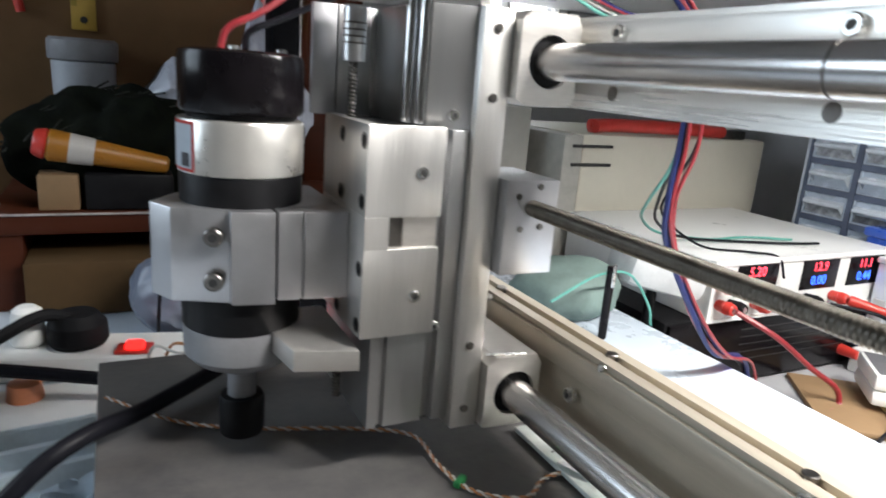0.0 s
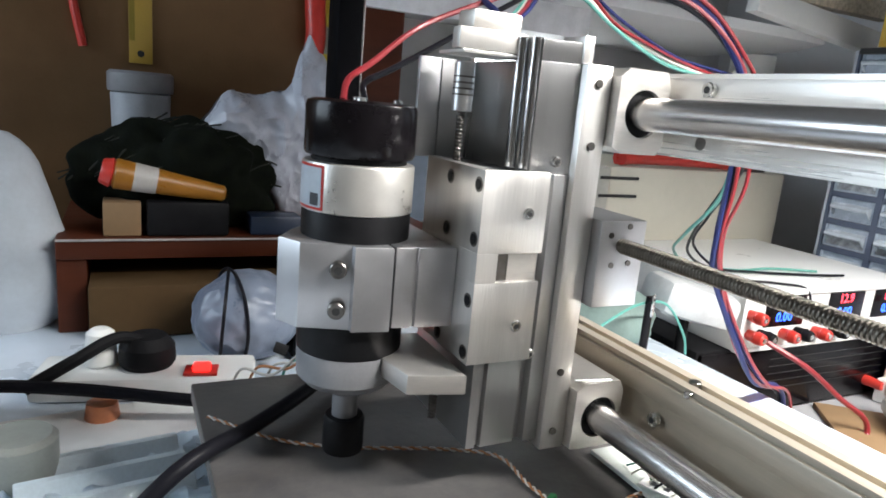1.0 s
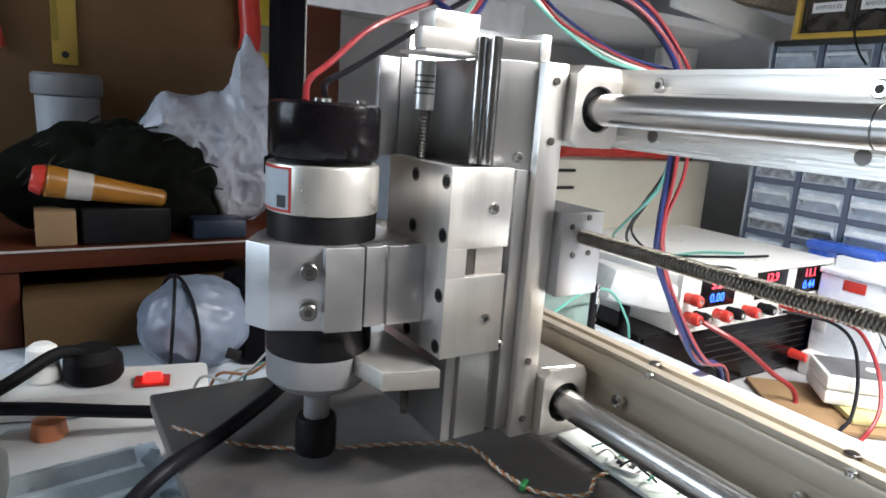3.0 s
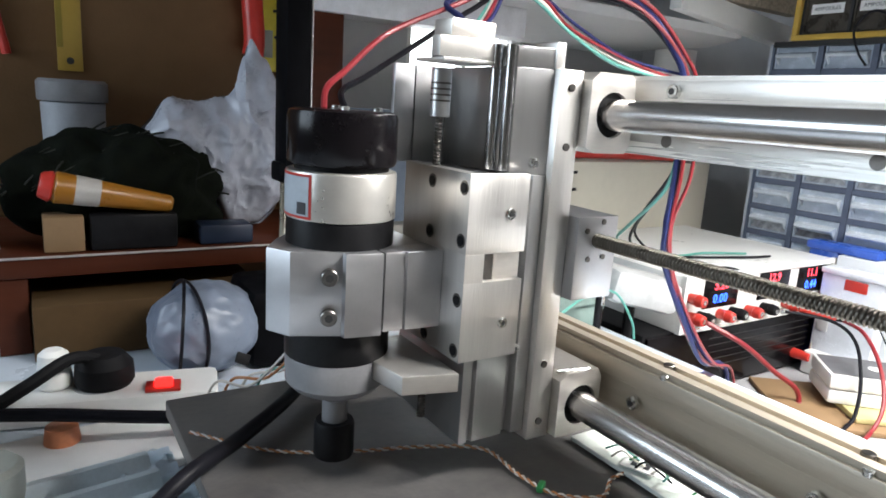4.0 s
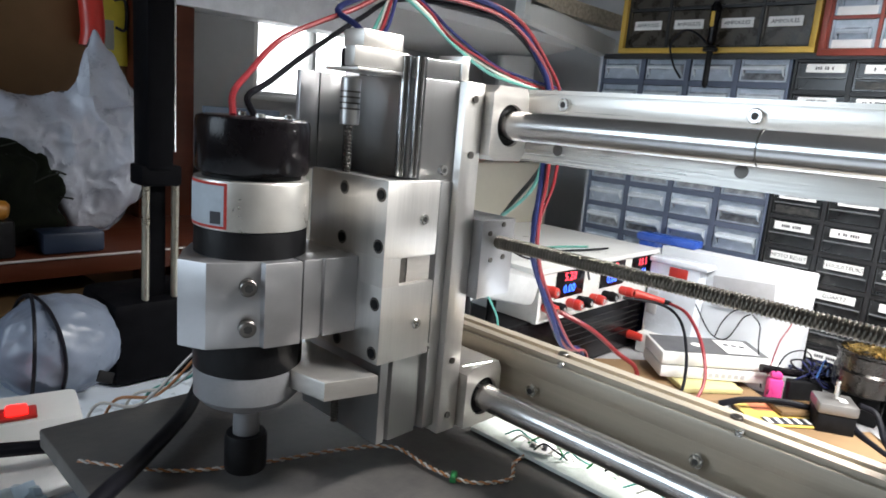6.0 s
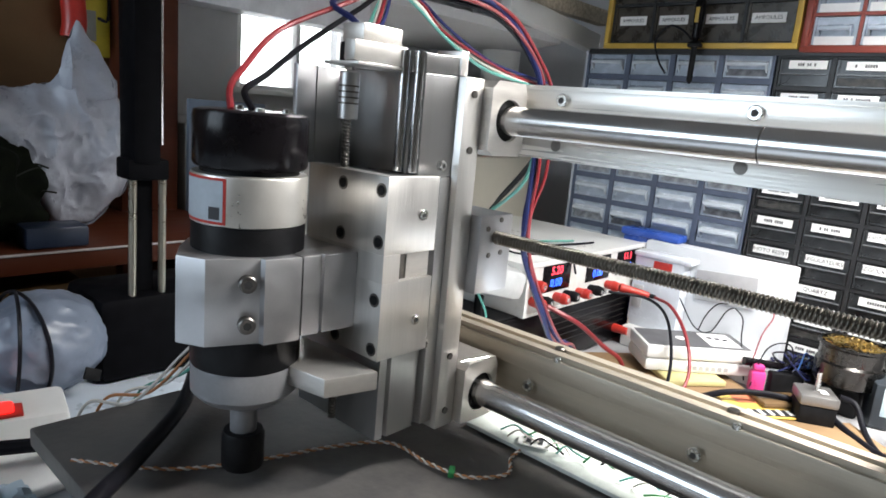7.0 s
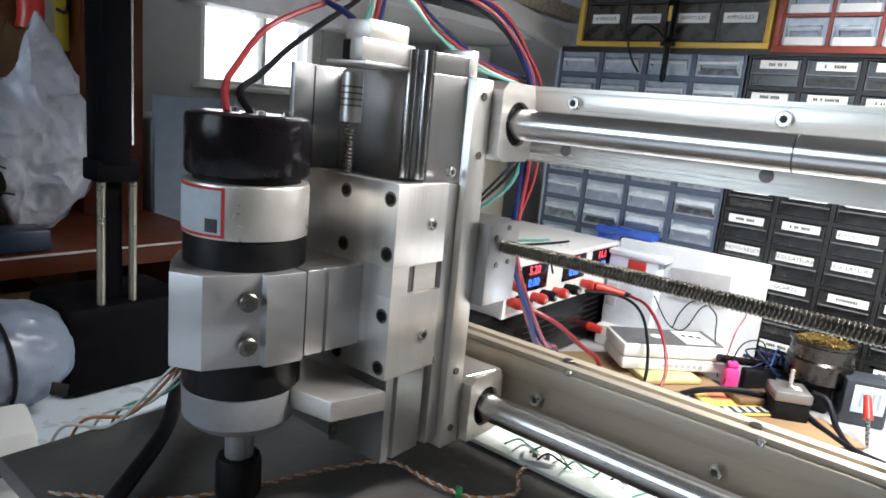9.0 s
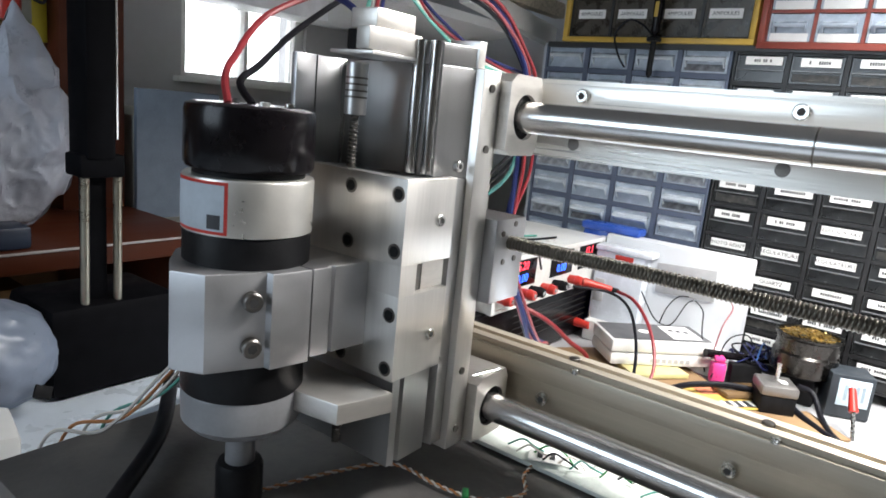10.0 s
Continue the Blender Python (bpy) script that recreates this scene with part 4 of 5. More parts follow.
pack = thing("blister_pack", "yellow cardboard packet with clear blister on the desk", "retail packet", (1.04, 0.33, 0.655))
pa = (1.040, 0.332, 0.66)
part("backing_card", spin(box(B(), 0.965, 1.115, 0.285, 0.380, 0.6620, 0.6650, 0.001), pa, rz=-42), mat("yellow_print_card", (0.68, 0.46, 0.10), 0.5), pack)
part("red_panel", spin(box(B(), 0.990, 1.040, 0.340, 0.378, 0.6652, 0.6658), pa, rz=-42), mat("orange_red_print", (0.62, 0.20, 0.10), 0.5), pack)
part("blister", spin(box(B(), 1.025, 1.108, 0.318, 0.372, 0.6655, 0.6760, 0.004), pa, rz=-42), mat("amber_blister", (0.16, 0.10, 0.05), 0.12), pack)
part("black_panel", spin(box(B(), 0.985, 1.095, 0.290, 0.314, 0.6652, 0.6660), pa, rz=-42), INK, pack)
for j in range(6):
    part("print_bar", spin(box(B(), 0.990 + 0.017 * j, 0.997 + 0.017 * j, 0.292, 0.312, 0.6662, 0.6666), pa, rz=-42), PAPER, pack)
wb = solid("brown_board", spin(box(B(), 0.93, 1.09, 0.19, 0.29, 0.656, 0.6612, 0.0015), (1.0, 0.24, 0.66), rz=-42), CARD, "thin brown board lying flat under a packet", "board")
solid("thick_cable", hose(B(), [(0.975, 0.42, 0.668), (1.00, 0.385, 0.682), (1.05, 0.33, 0.683), (1.085, 0.262, 0.672), (1.045, 0.205, 0.662), (1.00, 0.15, 0.661), (0.98, 0.06, 0.661)], 0.0055, 10), W_BLACK, "thick black cable winding across the cluttered desk", "cable")
solid("thick_cable", hose(B(), [(1.10, 0.24, 0.70), (1.11, 0.215, 0.69), (1.07, 0.19, 0.664), (1.01, 0.16, 0.661), (0.97, 0.11, 0.661)], 0.0050, 10), W_BLACK, "black cable leaving a motor on the desk", "cable")
dm = thing("digital_meter", "dark grey meter with a lit white display", "meter", (1.19, 0.19, 0.655))
ma = (1.150, 0.185, 0.66)
part("meter_body", spin(box(B(), 1.125, 1.185, 0.135, 0.205, 0.656, 0.735, 0.004), ma, rz=22), mat("dark_slate_plastic", (0.03, 0.037, 0.045), 0.4), dm)
scr = part("display", spin(box(B(), 1.1235, 1.126, 0.142, 0.192, 0.680, 0.728, 0.0005), ma, rz=22), mat("pale_blue_display", (0.55, 0.68, 0.75), 0.3), dm)
for j in range(4):
    part("display_bar", spin(box(B(), 1.1228, 1.1234, 0.150 + 0.009 * j, 0.155 + 0.009 * j, 0.690, 0.718), ma, rz=22), mat("soft_grey_bar", (0.30, 0.38, 0.44), 0.5), scr)
pr = thing("test_probe", "red handled test probe standing before the meter", "test probe", (1.11, 0.165, 0.655))
part("handle", cyl(B(), (1.065, 0.150, 0.695), (1.085, 0.160, 0.728), 0.0075, 0.0055, seg=16, bev=0.001), REDPL, pr)
part("tip", cyl(B(), (1.045, 0.142, 0.656), (1.065, 0.150, 0.695), 0.0030, 0.0035, seg=10), ZINC, pr)

bl = thing("helping_clamp", "dark metal soldering clamp with blue wires knotted round", "clamp", (1.15, 0.35, 0.655))
part("clamp_base", spin(box(B(), 1.11, 1.17, 0.325, 0.345, 0.656, 0.700, 0.003), (1.14, 0.335, 0.66), rz=-50), BLACK, bl)
part("clamp_arm", cyl(B(), (1.10, 0.40, 0.712), (1.20, 0.30, 0.700), 0.008, 0.006, seg=12), GLOSSBLACK, bl)
r3 = random.Random(9)
for j in range(7):
    c = Vector((1.165, 0.335, 0.715))
    pts = [c + Vector((r3.uniform(-0.035, 0.03), r3.uniform(-0.03, 0.04), r3.uniform(-0.02, 0.025))) for _ in range(5)]
    solid("thin_wire", hose(B(), pts, 0.0016, 6), (W_BLUE, W_BLACK, mat("bright_blue_wire", (0.05, 0.14, 0.40), 0.4) if j == 2 else W_BLUE)[j % 3], "thin insulated wire tangled round the soldering clamp", "wire", "tangled wires")
for pts, m in (([(1.12, 0.40, 0.668), (1.13, 0.42, 0.74), (1.15, 0.43, 0.775), (1.16, 0.45, 0.79)], W_BLACK), ([(1.09, 0.38, 0.67), (1.12, 0.37, 0.74), (1.15, 0.34, 0.75), (1.17, 0.33, 0.70)], W_BLACK),
               ([(1.11, 0.39, 0.70), (1.125, 0.385, 0.76), (1.16, 0.38, 0.79), (1.18, 0.39, 0.80)], W_RED), ([(1.13, 0.55, 0.79), (1.15, 0.52, 0.735), (1.16, 0.49, 0.73), (1.17, 0.47, 0.775), (1.18, 0.46, 0.785)], W_BLACK), ([(1.15, 0.51, 0.73), (1.165, 0.505, 0.76), (1.175, 0.49, 0.785), (1.18, 0.47, 0.79)], W_BLACK)):
    solid("thin_wire", hose(B(), pts, 0.0013, 6), m, "thin wire looping over the cluttered desk", "wire", "loose wires")

# ---- beige appliance and wall behind the supply ----
ap = thing("beige_appliance", "beige plastic appliance with a slotted front panel", "appliance", (1.05, 1.2, 0.655))
part("housing", box(B(), 0.790, 1.30, 1.05, 1.40, 0.656, 1.0180, 0.006), mat("beige_plastic", (0.60, 0.57, 0.48), 0.5, 0.0, 0.05, 8, 0.05, 300), ap)
part("side_panel", box(B(), 0.745, 0.790, 1.048, 1.38, 0.656, 1.0150, 0.004), mat("grey_beige_plastic", (0.42, 0.41, 0.37), 0.5), ap)
for z in (0.998, 0.962):
    part("panel_slot", box(B(), 0.765, 0.862, 1.046, 1.0495, z - 0.006, z, 0.001), BLACKHOLE, ap)
tool = thing("red_pliers", "red handled pliers lying on the beige appliance", "pliers", (0.98, 1.10, 1.018))
for s, y in ((1, 1.06), (-1, 1.075)):
    part("handle", hose(B(), [(0.820, y, 1.0330), (0.88, y + 0.01 * s, 1.036), (1.04, y + 0.018 * s, 1.036), (1.175, y + 0.006 * s, 1.032)], 0.0135, 12), REDPL, tool)
part("jaw", box(B(), 1.170, 1.240, 1.055, 1.085, 1.0185, 1.0380, 0.005), DARKSTEEL, tool)
solid("white_pipe", cyl(B(), (1.42, 1.30, 0.655), (1.42, 1.30, 1.30), 0.055, seg=36), WHITE, "white upright plastic pipe standing behind the desk", "pipe")
# hot glue gun shape and cloth before the supply
gg = thing("grey_plastic_hood", "pale grey rounded plastic hood on a dark stem", "plastic hood", (0.67, 0.70, 0.655))
part("hood", spin(box(B(), 0.605, 0.735, 0.655, 0.735, 0.832, 0.8850, 0.016), (0.67, 0.69, 0.858), ry=14, rz=-12), mat("pale_grey_plastic", (0.50, 0.51, 0.51), 0.4), gg)
part("stem", cyl(B(), (0.672, 0.70, 0.6555), (0.672, 0.70, 0.845), 0.008, seg=14), BLACK, gg)
solid("canvas_cloth", blob(B(), (0.545, 0.72, 0.830), (0.078, 0.065, 0.045), 0.25, 14, 4, 0.8005), TEAL, "grey-green canvas cloth crumpled on the bench", "cloth")
mk = thing("marker_pen", "black marker pen standing upright by the cloth", "pen", (0.56, 0.66, 0.80))
part("barrel", cyl(B(), (0.520, 0.62, 0.801), (0.520, 0.62, 0.895), 0.0055, seg=14, bev=0.001), GLOSSBLACK, mk)
part("clip", box(B(), 0.5175, 0.5225, 0.6130, 0.6146, 0.870, 0.900, 0.0005), ZINC, mk)
solid("thin_wire", hose(B(), [(0.42, 0.60, 0.865), (0.50, 0.62, 0.885), (0.57, 0.64, 0.875), (0.61, 0.64, 0.83), (0.62, 0.64, 0.801)], 0.0017), W_GREEN, "thin pale green wire arching over the bench", "wire")

# white shelf board along the back
sh = thing("wall_shelf", "white shelf board with a chipped raw particle edge", "shelf", (0.85, 1.10, 1.26))
part("shelf_board", prism(B(), [(0.30, 1.02), (1.30, 1.02), (1.42, 1.20), (1.42, 1.598), (0.30, 1.598)], "z", 1.305, 1.325), mat("grey_white_board", (0.72, 0.72, 0.72), 0.5, 0.0, 0.05, 8), sh)
part("raw_edge", prism(B(), [(1.06, 0.985), (1.46, 0.985), (1.46, 1.015), (1.06, 1.015)], "z", 1.372, 1.408), mat("particle_board", (0.48, 0.42, 0.33), 0.8, 0.0, 0.3, 120, 0.4, 300), sh)
part("front_lip", box(B(), 0.24, 0.66, 1.005, 1.02, 1.240, 1.290, 0.001), mat("white_lip", (0.66, 0.66, 0.68), 0.4), sh)
part("lip_board", spin(box(B(), 1.04, 1.43, 0.985, 1.015, 1.318, 1.366, 0.002), (1.23, 1.0, 1.34), ry=6), WHITE, sh)

# ---- hardboard and tools at the back left ----
hb = solid("hardboard_panel", box(B(), -0.95, 0.350, 1.145, 1.165, 0.655, 1.75, 0.001), HARDBOARD, "brown hardboard panel standing behind the bench", "panel")
solid("panel_post", box(B(), 0.262, 0.352, 1.100, 1.144, 0.80, 1.75, 0.002), REDWOOD, "dark red wooden post beside the hardboard", "post")
wp = solid("hanging_cloth", blob(B(), (-0.215, 0.93, 0.885), (0.075, 0.05, 0.15), 0.18, 9, 4, 0.80), mat("blue_white_cloth", (0.50, 0.55, 0.60), 0.7, 0.0, 0.1, 20, 0.2, 120), "pale blue-white cloth hanging by the shelf", "cloth")
ru = thing("yellow_ruler", "yellow plastic rule hanging on the hardboard", "ruler", (-0.045, 1.14, 1.2))
part("rule_body", box(B(), -0.066, -0.034, 1.1395, 1.1430, 1.128, 1.46, 0.001), YELLOWPL, ru)
part("rule_hole", cyl(B(), (-0.050, 1.1392, 1.142), (-0.050, 1.1396, 1.142), 0.005, seg=14), BLACKHOLE, ru)
part("rule_scale", box(B(), -0.0655, -0.058, 1.1388, 1.1394, 1.16, 1.45), mat("dark_yellow_print", (0.30, 0.22, 0.03), 0.5), ru)
solid("red_handle_tool", hose(B(), [(-0.142, 1.138, 1.36), (-0.138, 1.138, 1.22), (-0.126, 1.138, 1.145)], 0.0060, 10), REDPL, "thin red tool hanging on the hardboard", "tool")
rb = thing("red_tool_handle", "red plastic tool handle hanging by a yellow packet", "tool", (0.208, 1.12, 1.2))
part("grip", hose(B(), [(0.203, 1.125, 1.36), (0.205, 1.125, 1.26), (0.209, 1.125, 1.20), (0.206, 1.125, 1.172)], 0.0165, 12), REDPL, rb)
yl = thing("yellow_packet", "yellow printed packet hanging on the hardboard", "packet", (0.235, 1.125, 1.2))
part("packet_card", box(B(), 0.222, 0.262, 1.136, 1.1395, 1.150, 1.34, 0.001), mat("yellow_packet_card", (0.62, 0.52, 0.04), 0.5), yl)
part("grey_patch", box(B(), 0.225, 0.242, 1.1352, 1.1358, 1.172, 1.215), mat("grey_print", (0.30, 0.32, 0.28), 0.5), yl)
part("clip_band", hose(B(), [(0.242, 1.133, 1.245), (0.258, 1.133, 1.245), (0.258, 1.133, 1.205), (0.244, 1.133, 1.205)], 0.0022, 6), INK, yl)

# open wooden shelf unit
wsu = thing("wooden_shelf_unit", "reddish wooden shelf unit with an open dark bay", "shelf unit", (0.05, 1.0, 0.80))
part("shelf_top", box(B(), -0.150, 0.36, 0.88, 1.143, 0.892, 0.918, 0.002), REDWOOD, wsu)
# paler strip along the top front edge of the shelf
part("pale_edge", box(B(), -0.150, 0.36, 0.8765, 0.8798, 0.9150, 0.9176, 0.0008), mat("pale_edge_strip", (0.42, 0.38, 0.36), 0.3), wsu)
part("side_board", box(B(), -0.150, -0.118, 0.885, 1.14, 0.8005, 0.892, 0.002), REDWOOD, wsu)
part("side_board", box(B(), 0.32, 0.36, 0.885, 1.14, 0.8005, 0.892, 0.002), REDWOOD, wsu)
part("back_board", box(B(), -0.118, 0.32, 1.125, 1.14, 0.8005, 0.892), HARDBOARD, wsu)
cbx = solid("cardboard_box", box(B(), -0.116, 0.145, 0.850, 1.02, 0.801, 0.866, 0.002), mat("dark_brown_card", (0.085, 0.050, 0.022), 0.8, 0.0, 0.15, 12, 0.1, 150, spec=0.15), "brown cardboard box pushed into the open bay", "cardboard box")
solid("green_netting", blob(B(), (-0.005, 0.985, 0.975), (0.128, 0.075, 0.085), 0.22, 16, 5, 0.919), NETM, "dark green netting heaped on the wooden shelf", "netting")
net = bpy.data.objects["green_netting"]
rn = random.Random(17)
bm = B()
for k in range(90):
    a, e = rn.uniform(0, 6.28), rn.uniform(-0.1, 1.35)
    c = Vector((-0.005 + 0.124 * math.cos(e) * math.cos(a), 0.985 + 0.071 * math.cos(e) * math.sin(a), 0.975 + 0.078 * math.sin(e)))
    w = rn.uniform(0, 6.28)
    d = Vector((math.cos(w), 0.4 * math.sin(w), 0.5 * math.sin(w + 1.0))) * rn.uniform(0.014, 0.034)
    up = Vector((0, -0.4, 1)) * rn.uniform(0.000, 0.004)
    pts = [c - d, c - d * 0.4 + up, c + d * 0.3 + up * rn.uniform(0.2, 1.4), c + d]
    hose(bm, [Vector((p.x, p.y, max(p.z, 0.922))) for p in pts], rn.uniform(0.0008, 0.0015), 5, 4)
tagged(part("twine_mesh", bm, mat("green_black_twine", (0.006, 0.008, 0.005), 0.6, 0.0, 0.5, 200, col2=(0.016, 0.020, 0.013)), net), kind="stuff")
ct = thing("white_container", "white plastic container standing behind the netting", "container", (-0.05, 1.09, 0.918))
part("container_body", lathe(B(), (-0.052, 1.09, 0), [(0.033, 0.919), (0.036, 0.922), (0.040, 1.085), (0.036, 1.087)], 32), mat("white_tub_plastic", (0.36, 0.38, 0.41), 0.4), ct)
part("container_lid", lathe(B(), (-0.052, 1.09, 0), [(0.043, 1.087), (0.044, 1.090), (0.044, 1.112), (0.040, 1.116)], 32), mat("frosted_lid", (0.20, 0.20, 0.21), 0.4), ct)
ot = thing("sealant_tube", "orange and yellow sealant tube lying on boxes", "tube", (-0.02, 0.88, 0.97))
part("tube_body", cyl(B(), (-0.088, 0.893, 0.995), (0.040, 0.893, 0.972), 0.0185, 0.0105, seg=24, bev=0.003), TUBEM, ot)
part("tube_cap", cyl(B(), (-0.101, 0.893, 0.998), (-0.088, 0.893, 0.995), 0.0150, 0.0178, seg=20, bev=0.002), REDPL, ot, "red end cap")
part("tube_label", cyl(B(), (-0.066, 0.893, 0.9910), (-0.040, 0.893, 0.9865), 0.0176, 0.0160, seg=24), mat("pale_grey_label", (0.50, 0.48, 0.45), 0.5), ot)
bb = solid("black_case", box(B(), -0.052, 0.045, 0.885, 0.935, 0.9185, 0.962, 0.004), BLACK, "small black plastic case on the wooden shelf", "case")
solid("blue_case", box(B(), 0.072, 0.140, 0.887, 0.93, 0.9185, 0.9440, 0.004), mat("dark_blue_plastic", (0.015, 0.025, 0.05), 0.4), "small dark blue case on the wooden shelf", "case")
solid("small_carton", box(B(), -0.100, -0.058, 0.888, 0.93, 0.9185, 0.960, 0.002), CARD, "small brown carton on the wooden shelf", "carton")


def crumple(c, r, seed, amp, freq, sub=5):
    """A crumpled thin bag: a ball pushed into folds by ridged noise."""
    bm = B()
    for v in bmesh.ops.create_icosphere(bm, subdivisions=sub, radius=1.0)["verts"]:
        d = v.co.normalized()
        q = d * 2.1 + Vector((seed, seed * 0.7, 0))
        ridge = 1 - abs(noise.noise(q * freq)) * 2
        ridge2 = 1 - abs(noise.noise(q * freq * 2.3)) * 2
        k = 1 + amp * (ridge * 0.6 + ridge2 * 0.35)
        v.co = Vector((c[0] + d.x * r[0] * k, c[1] + d.y * r[1] * k, c[2] + d.z * r[2] * k))
    return bm


def along(x, knots):
    for (xa, za), (xb, zb) in zip(knots, knots[1:]):
        if x <= xb:
            f = max(0.0, (x - xa) / (xb - xa))
            return za + (zb - za) * f * f * (3 - 2 * f)
    return knots[-1][1]


def limp_bag(x0, x1, top, low, y, thick, nx, nz, seed):
    """A limp film bag: two skins between an upper and a lower outline, pushed into creases."""
    bm = B()
    skins = []
    for side in (-1, 1):
        rows = []
        for i in range(nx + 1):
            x = x0 + (x1 - x0) * i / nx
            za, zb = along(x, low), along(x, top)
            col = []
            for k in range(nz + 1):
                v = k / nz
                q = Vector((x * 17, side * 3.0 + seed, (za + (zb - za) * v) * 15))
                crease = (1 - 2 * abs(noise.noise(q))) * 0.55 + (1 - 2 * abs(noise.noise(q * 2.3))) * 0.3 + (1 - 2 * abs(noise.noise(q * 5.1))) * 0.13
                rim = (4 * v * (1 - v)) ** 0.5 * min(1.0, 6 * i / nx, 6 * (nx - i) / nx)
                col.append(bm.verts.new((x + 0.004 * noise.noise(q * 1.7), y + side * thick * rim * (0.55 + 0.60 * crease), za + (zb - za) * v + 0.005 * noise.noise(q * 2.9))))
            rows.append(col)
        skins.append(rows)
        for a, b in zip(rows, rows[1:]):
            for k in range(nz):
                f = (a[k], b[k], b[k + 1], a[k + 1])
                bm.faces.new(f if side < 0 else f[::-1]).smooth = True
    bmesh.ops.remove_doubles(bm, verts=bm.verts, dist=0.0015)
    return bm


bag = thing("plastic_bag", "crumpled thin white plastic bag hanging above the shelf", "plastic bag", (0.13, 0.985, 0.9195))
part("bag_body", limp_bag(0.008, 0.245, [(0.008, 1.050), (0.062, 1.102), (0.095, 1.098), (0.128, 1.106), (0.150, 1.125), (0.172, 1.128), (0.205, 1.102), (0.245, 1.060)],
                          [(0.008, 1.035), (0.055, 1.000), (0.100, 0.975), (0.140, 0.926), (0.175, 0.924), (0.215, 0.960), (0.245, 1.020)], 0.990, 0.036, 90, 70, 4.0), BAGM, bag)
part("bag_neck", limp_bag(0.140, 0.208, [(0.140, 1.122), (0.152, 1.160), (0.163, 1.186), (0.176, 1.160), (0.208, 1.118)], [(0.140, 1.098), (0.170, 1.085), (0.208, 1.095)], 0.976, 0.016, 30, 40, 9.0), BAGM, bag)
bd = thing("wrapped_bundle", "white bag bundle tied with black cord on the bench", "bundle", (0.05, 0.76, 0.80))
# the bag is white; its dark blue-grey colour holds the shade
part("bundle_bag", crumple((0.050, 0.765, 0.852), (0.058, 0.05, 0.050), 8.0, 0.10, 0.8), mat("shaded_white_bag", (0.16, 0.19, 0.25), 0.35, 0.0, 0.08, 30, 0.2, 60), bd)
part("dark_patch", spin(box(B(), 0.070, 0.086, 0.7105, 0.7135, 0.822, 0.834, 0.001), (0.078, 0.712, 0.828), ry=25, rx=-20), RUBBER, bd)
for tilt, dx in ((20, -0.026), (-8, -0.018)):
    ring = [(0.050 + dx + 0.010 * math.sin(radians(a) + tilt), 0.765 + 0.0545 * math.cos(radians(a)), 0.852 + 0.0545 * math.sin(radians(a))) for a in range(0, 361, 30)]
    part("cord", hose(B(), ring, 0.0019, 6, 4), W_BLACK, bd)

# black stand with bright rods
ROD_DULL = mat("oiled_dark_steel", (0.40, 0.37, 0.30), 0.32, 0.9, 0.15, 60)
STANDBLACK = mat("dull_black_paint", (0.004, 0.004, 0.005), 0.55, 0.0, 0.3, 60, spec=0.04)
st = thing("drill_stand", "black upright stand with two oiled steel rods", "stand", (0.15, 0.75, 0.80))
part("column", box(B(), 0.131, 0.159, 0.735, 0.775, 1.035, 1.40, 0.004), STANDBLACK, st)
part("slider_edge", box(B(), 0.1595, 0.1620, 0.738, 0.742, 1.055, 1.40, 0.0005), STEEL, st)
part("bracket", box(B(), 0.126, 0.169, 0.738, 0.772, 1.018, 1.040, 0.003), STANDBLACK, st)
part("rod", cyl(B(), (0.131, 0.745, 0.880), (0.133, 0.745, 1.030), 0.0040, seg=16), ROD_DULL, st)
part("rod", cyl(B(), (0.163, 0.745, 0.880), (0.164, 0.745, 1.030), 0.0040, seg=16), ROD_DULL, st)
part("inner_column", box(B(), 0.138, 0.157, 0.752, 0.772, 0.86, 1.02, 0.002), STANDBLACK, st)
part("base", box(B(), 0.095, 0.225, 0.735, 0.84, 0.801, 0.895, 0.010), STANDBLACK, st)
# pale sheet; the dimness at the back wall is put into its colour
solid("white_paper_sheet", box(B(), 0.36, 0.50, 1.08, 1.09, 0.90, 1.10, 0.002), mat("shaded_blue_paper", (0.18, 0.22, 0.28), 0.6), "pale blue-white sheet leaning at the back wall", "sheet")
solid("side_cabinet", box(B(), 0.365, 0.70, 1.10, 1.40, 0.655, 1.06, 0.004), mat("grey_green_paint", (0.42, 0.41, 0.37), 0.6, 0.0, 0.12, 6), "dull grey painted cabinet against the back wall", "cabinet")
solid("floor_plinth", box(B(), 0.365, 1.30, 1.06, 1.42, 0.0, 0.6545, 0.003), mat("dark_plinth_paint", (0.10, 0.10, 0.10), 0.6), "dark plinth below the cabinet and the appliance", "plinth")
solid("bench_back_support", box(B(), -0.95, 0.350, 1.07, 1.165, 0.0, 0.6545, 0.003), mat("dark_stained_wood", (0.08, 0.045, 0.03), 0.6), "dark wooden support below the hardboard", "support")

# small window at the back
wf = tagged(new("window_1"), "small bright window in a pale frame", "window", "", "structure")
wf.location = (0.86, 1.60, 1.14)
bm = B()
for q in ((WX0, WX0 + 0.018, WZ0, WZ1), (WX1 - 0.03, WX1, WZ0, WZ1), (WX0 + 0.018, WX1 - 0.03, WZ0, WZ0 + 0.012), (WX0 + 0.018, WX1 - 0.03, WZ1 - 0.010, WZ1), (0.925, 0.937, WZ0 + 0.012, WZ1 - 0.010)):
    box(bm, q[0], q[1], 1.61, 1.65, q[2], q[3], 0.001)
part("window_frame", bm, WHITE, wf)
part("window_sill", box(B(), WX0 - 0.02, WX1 + 0.02, 1.575, 1.66, WZ0 - 0.012, WZ0 + 0.001, 0.002), WHITE, wf)
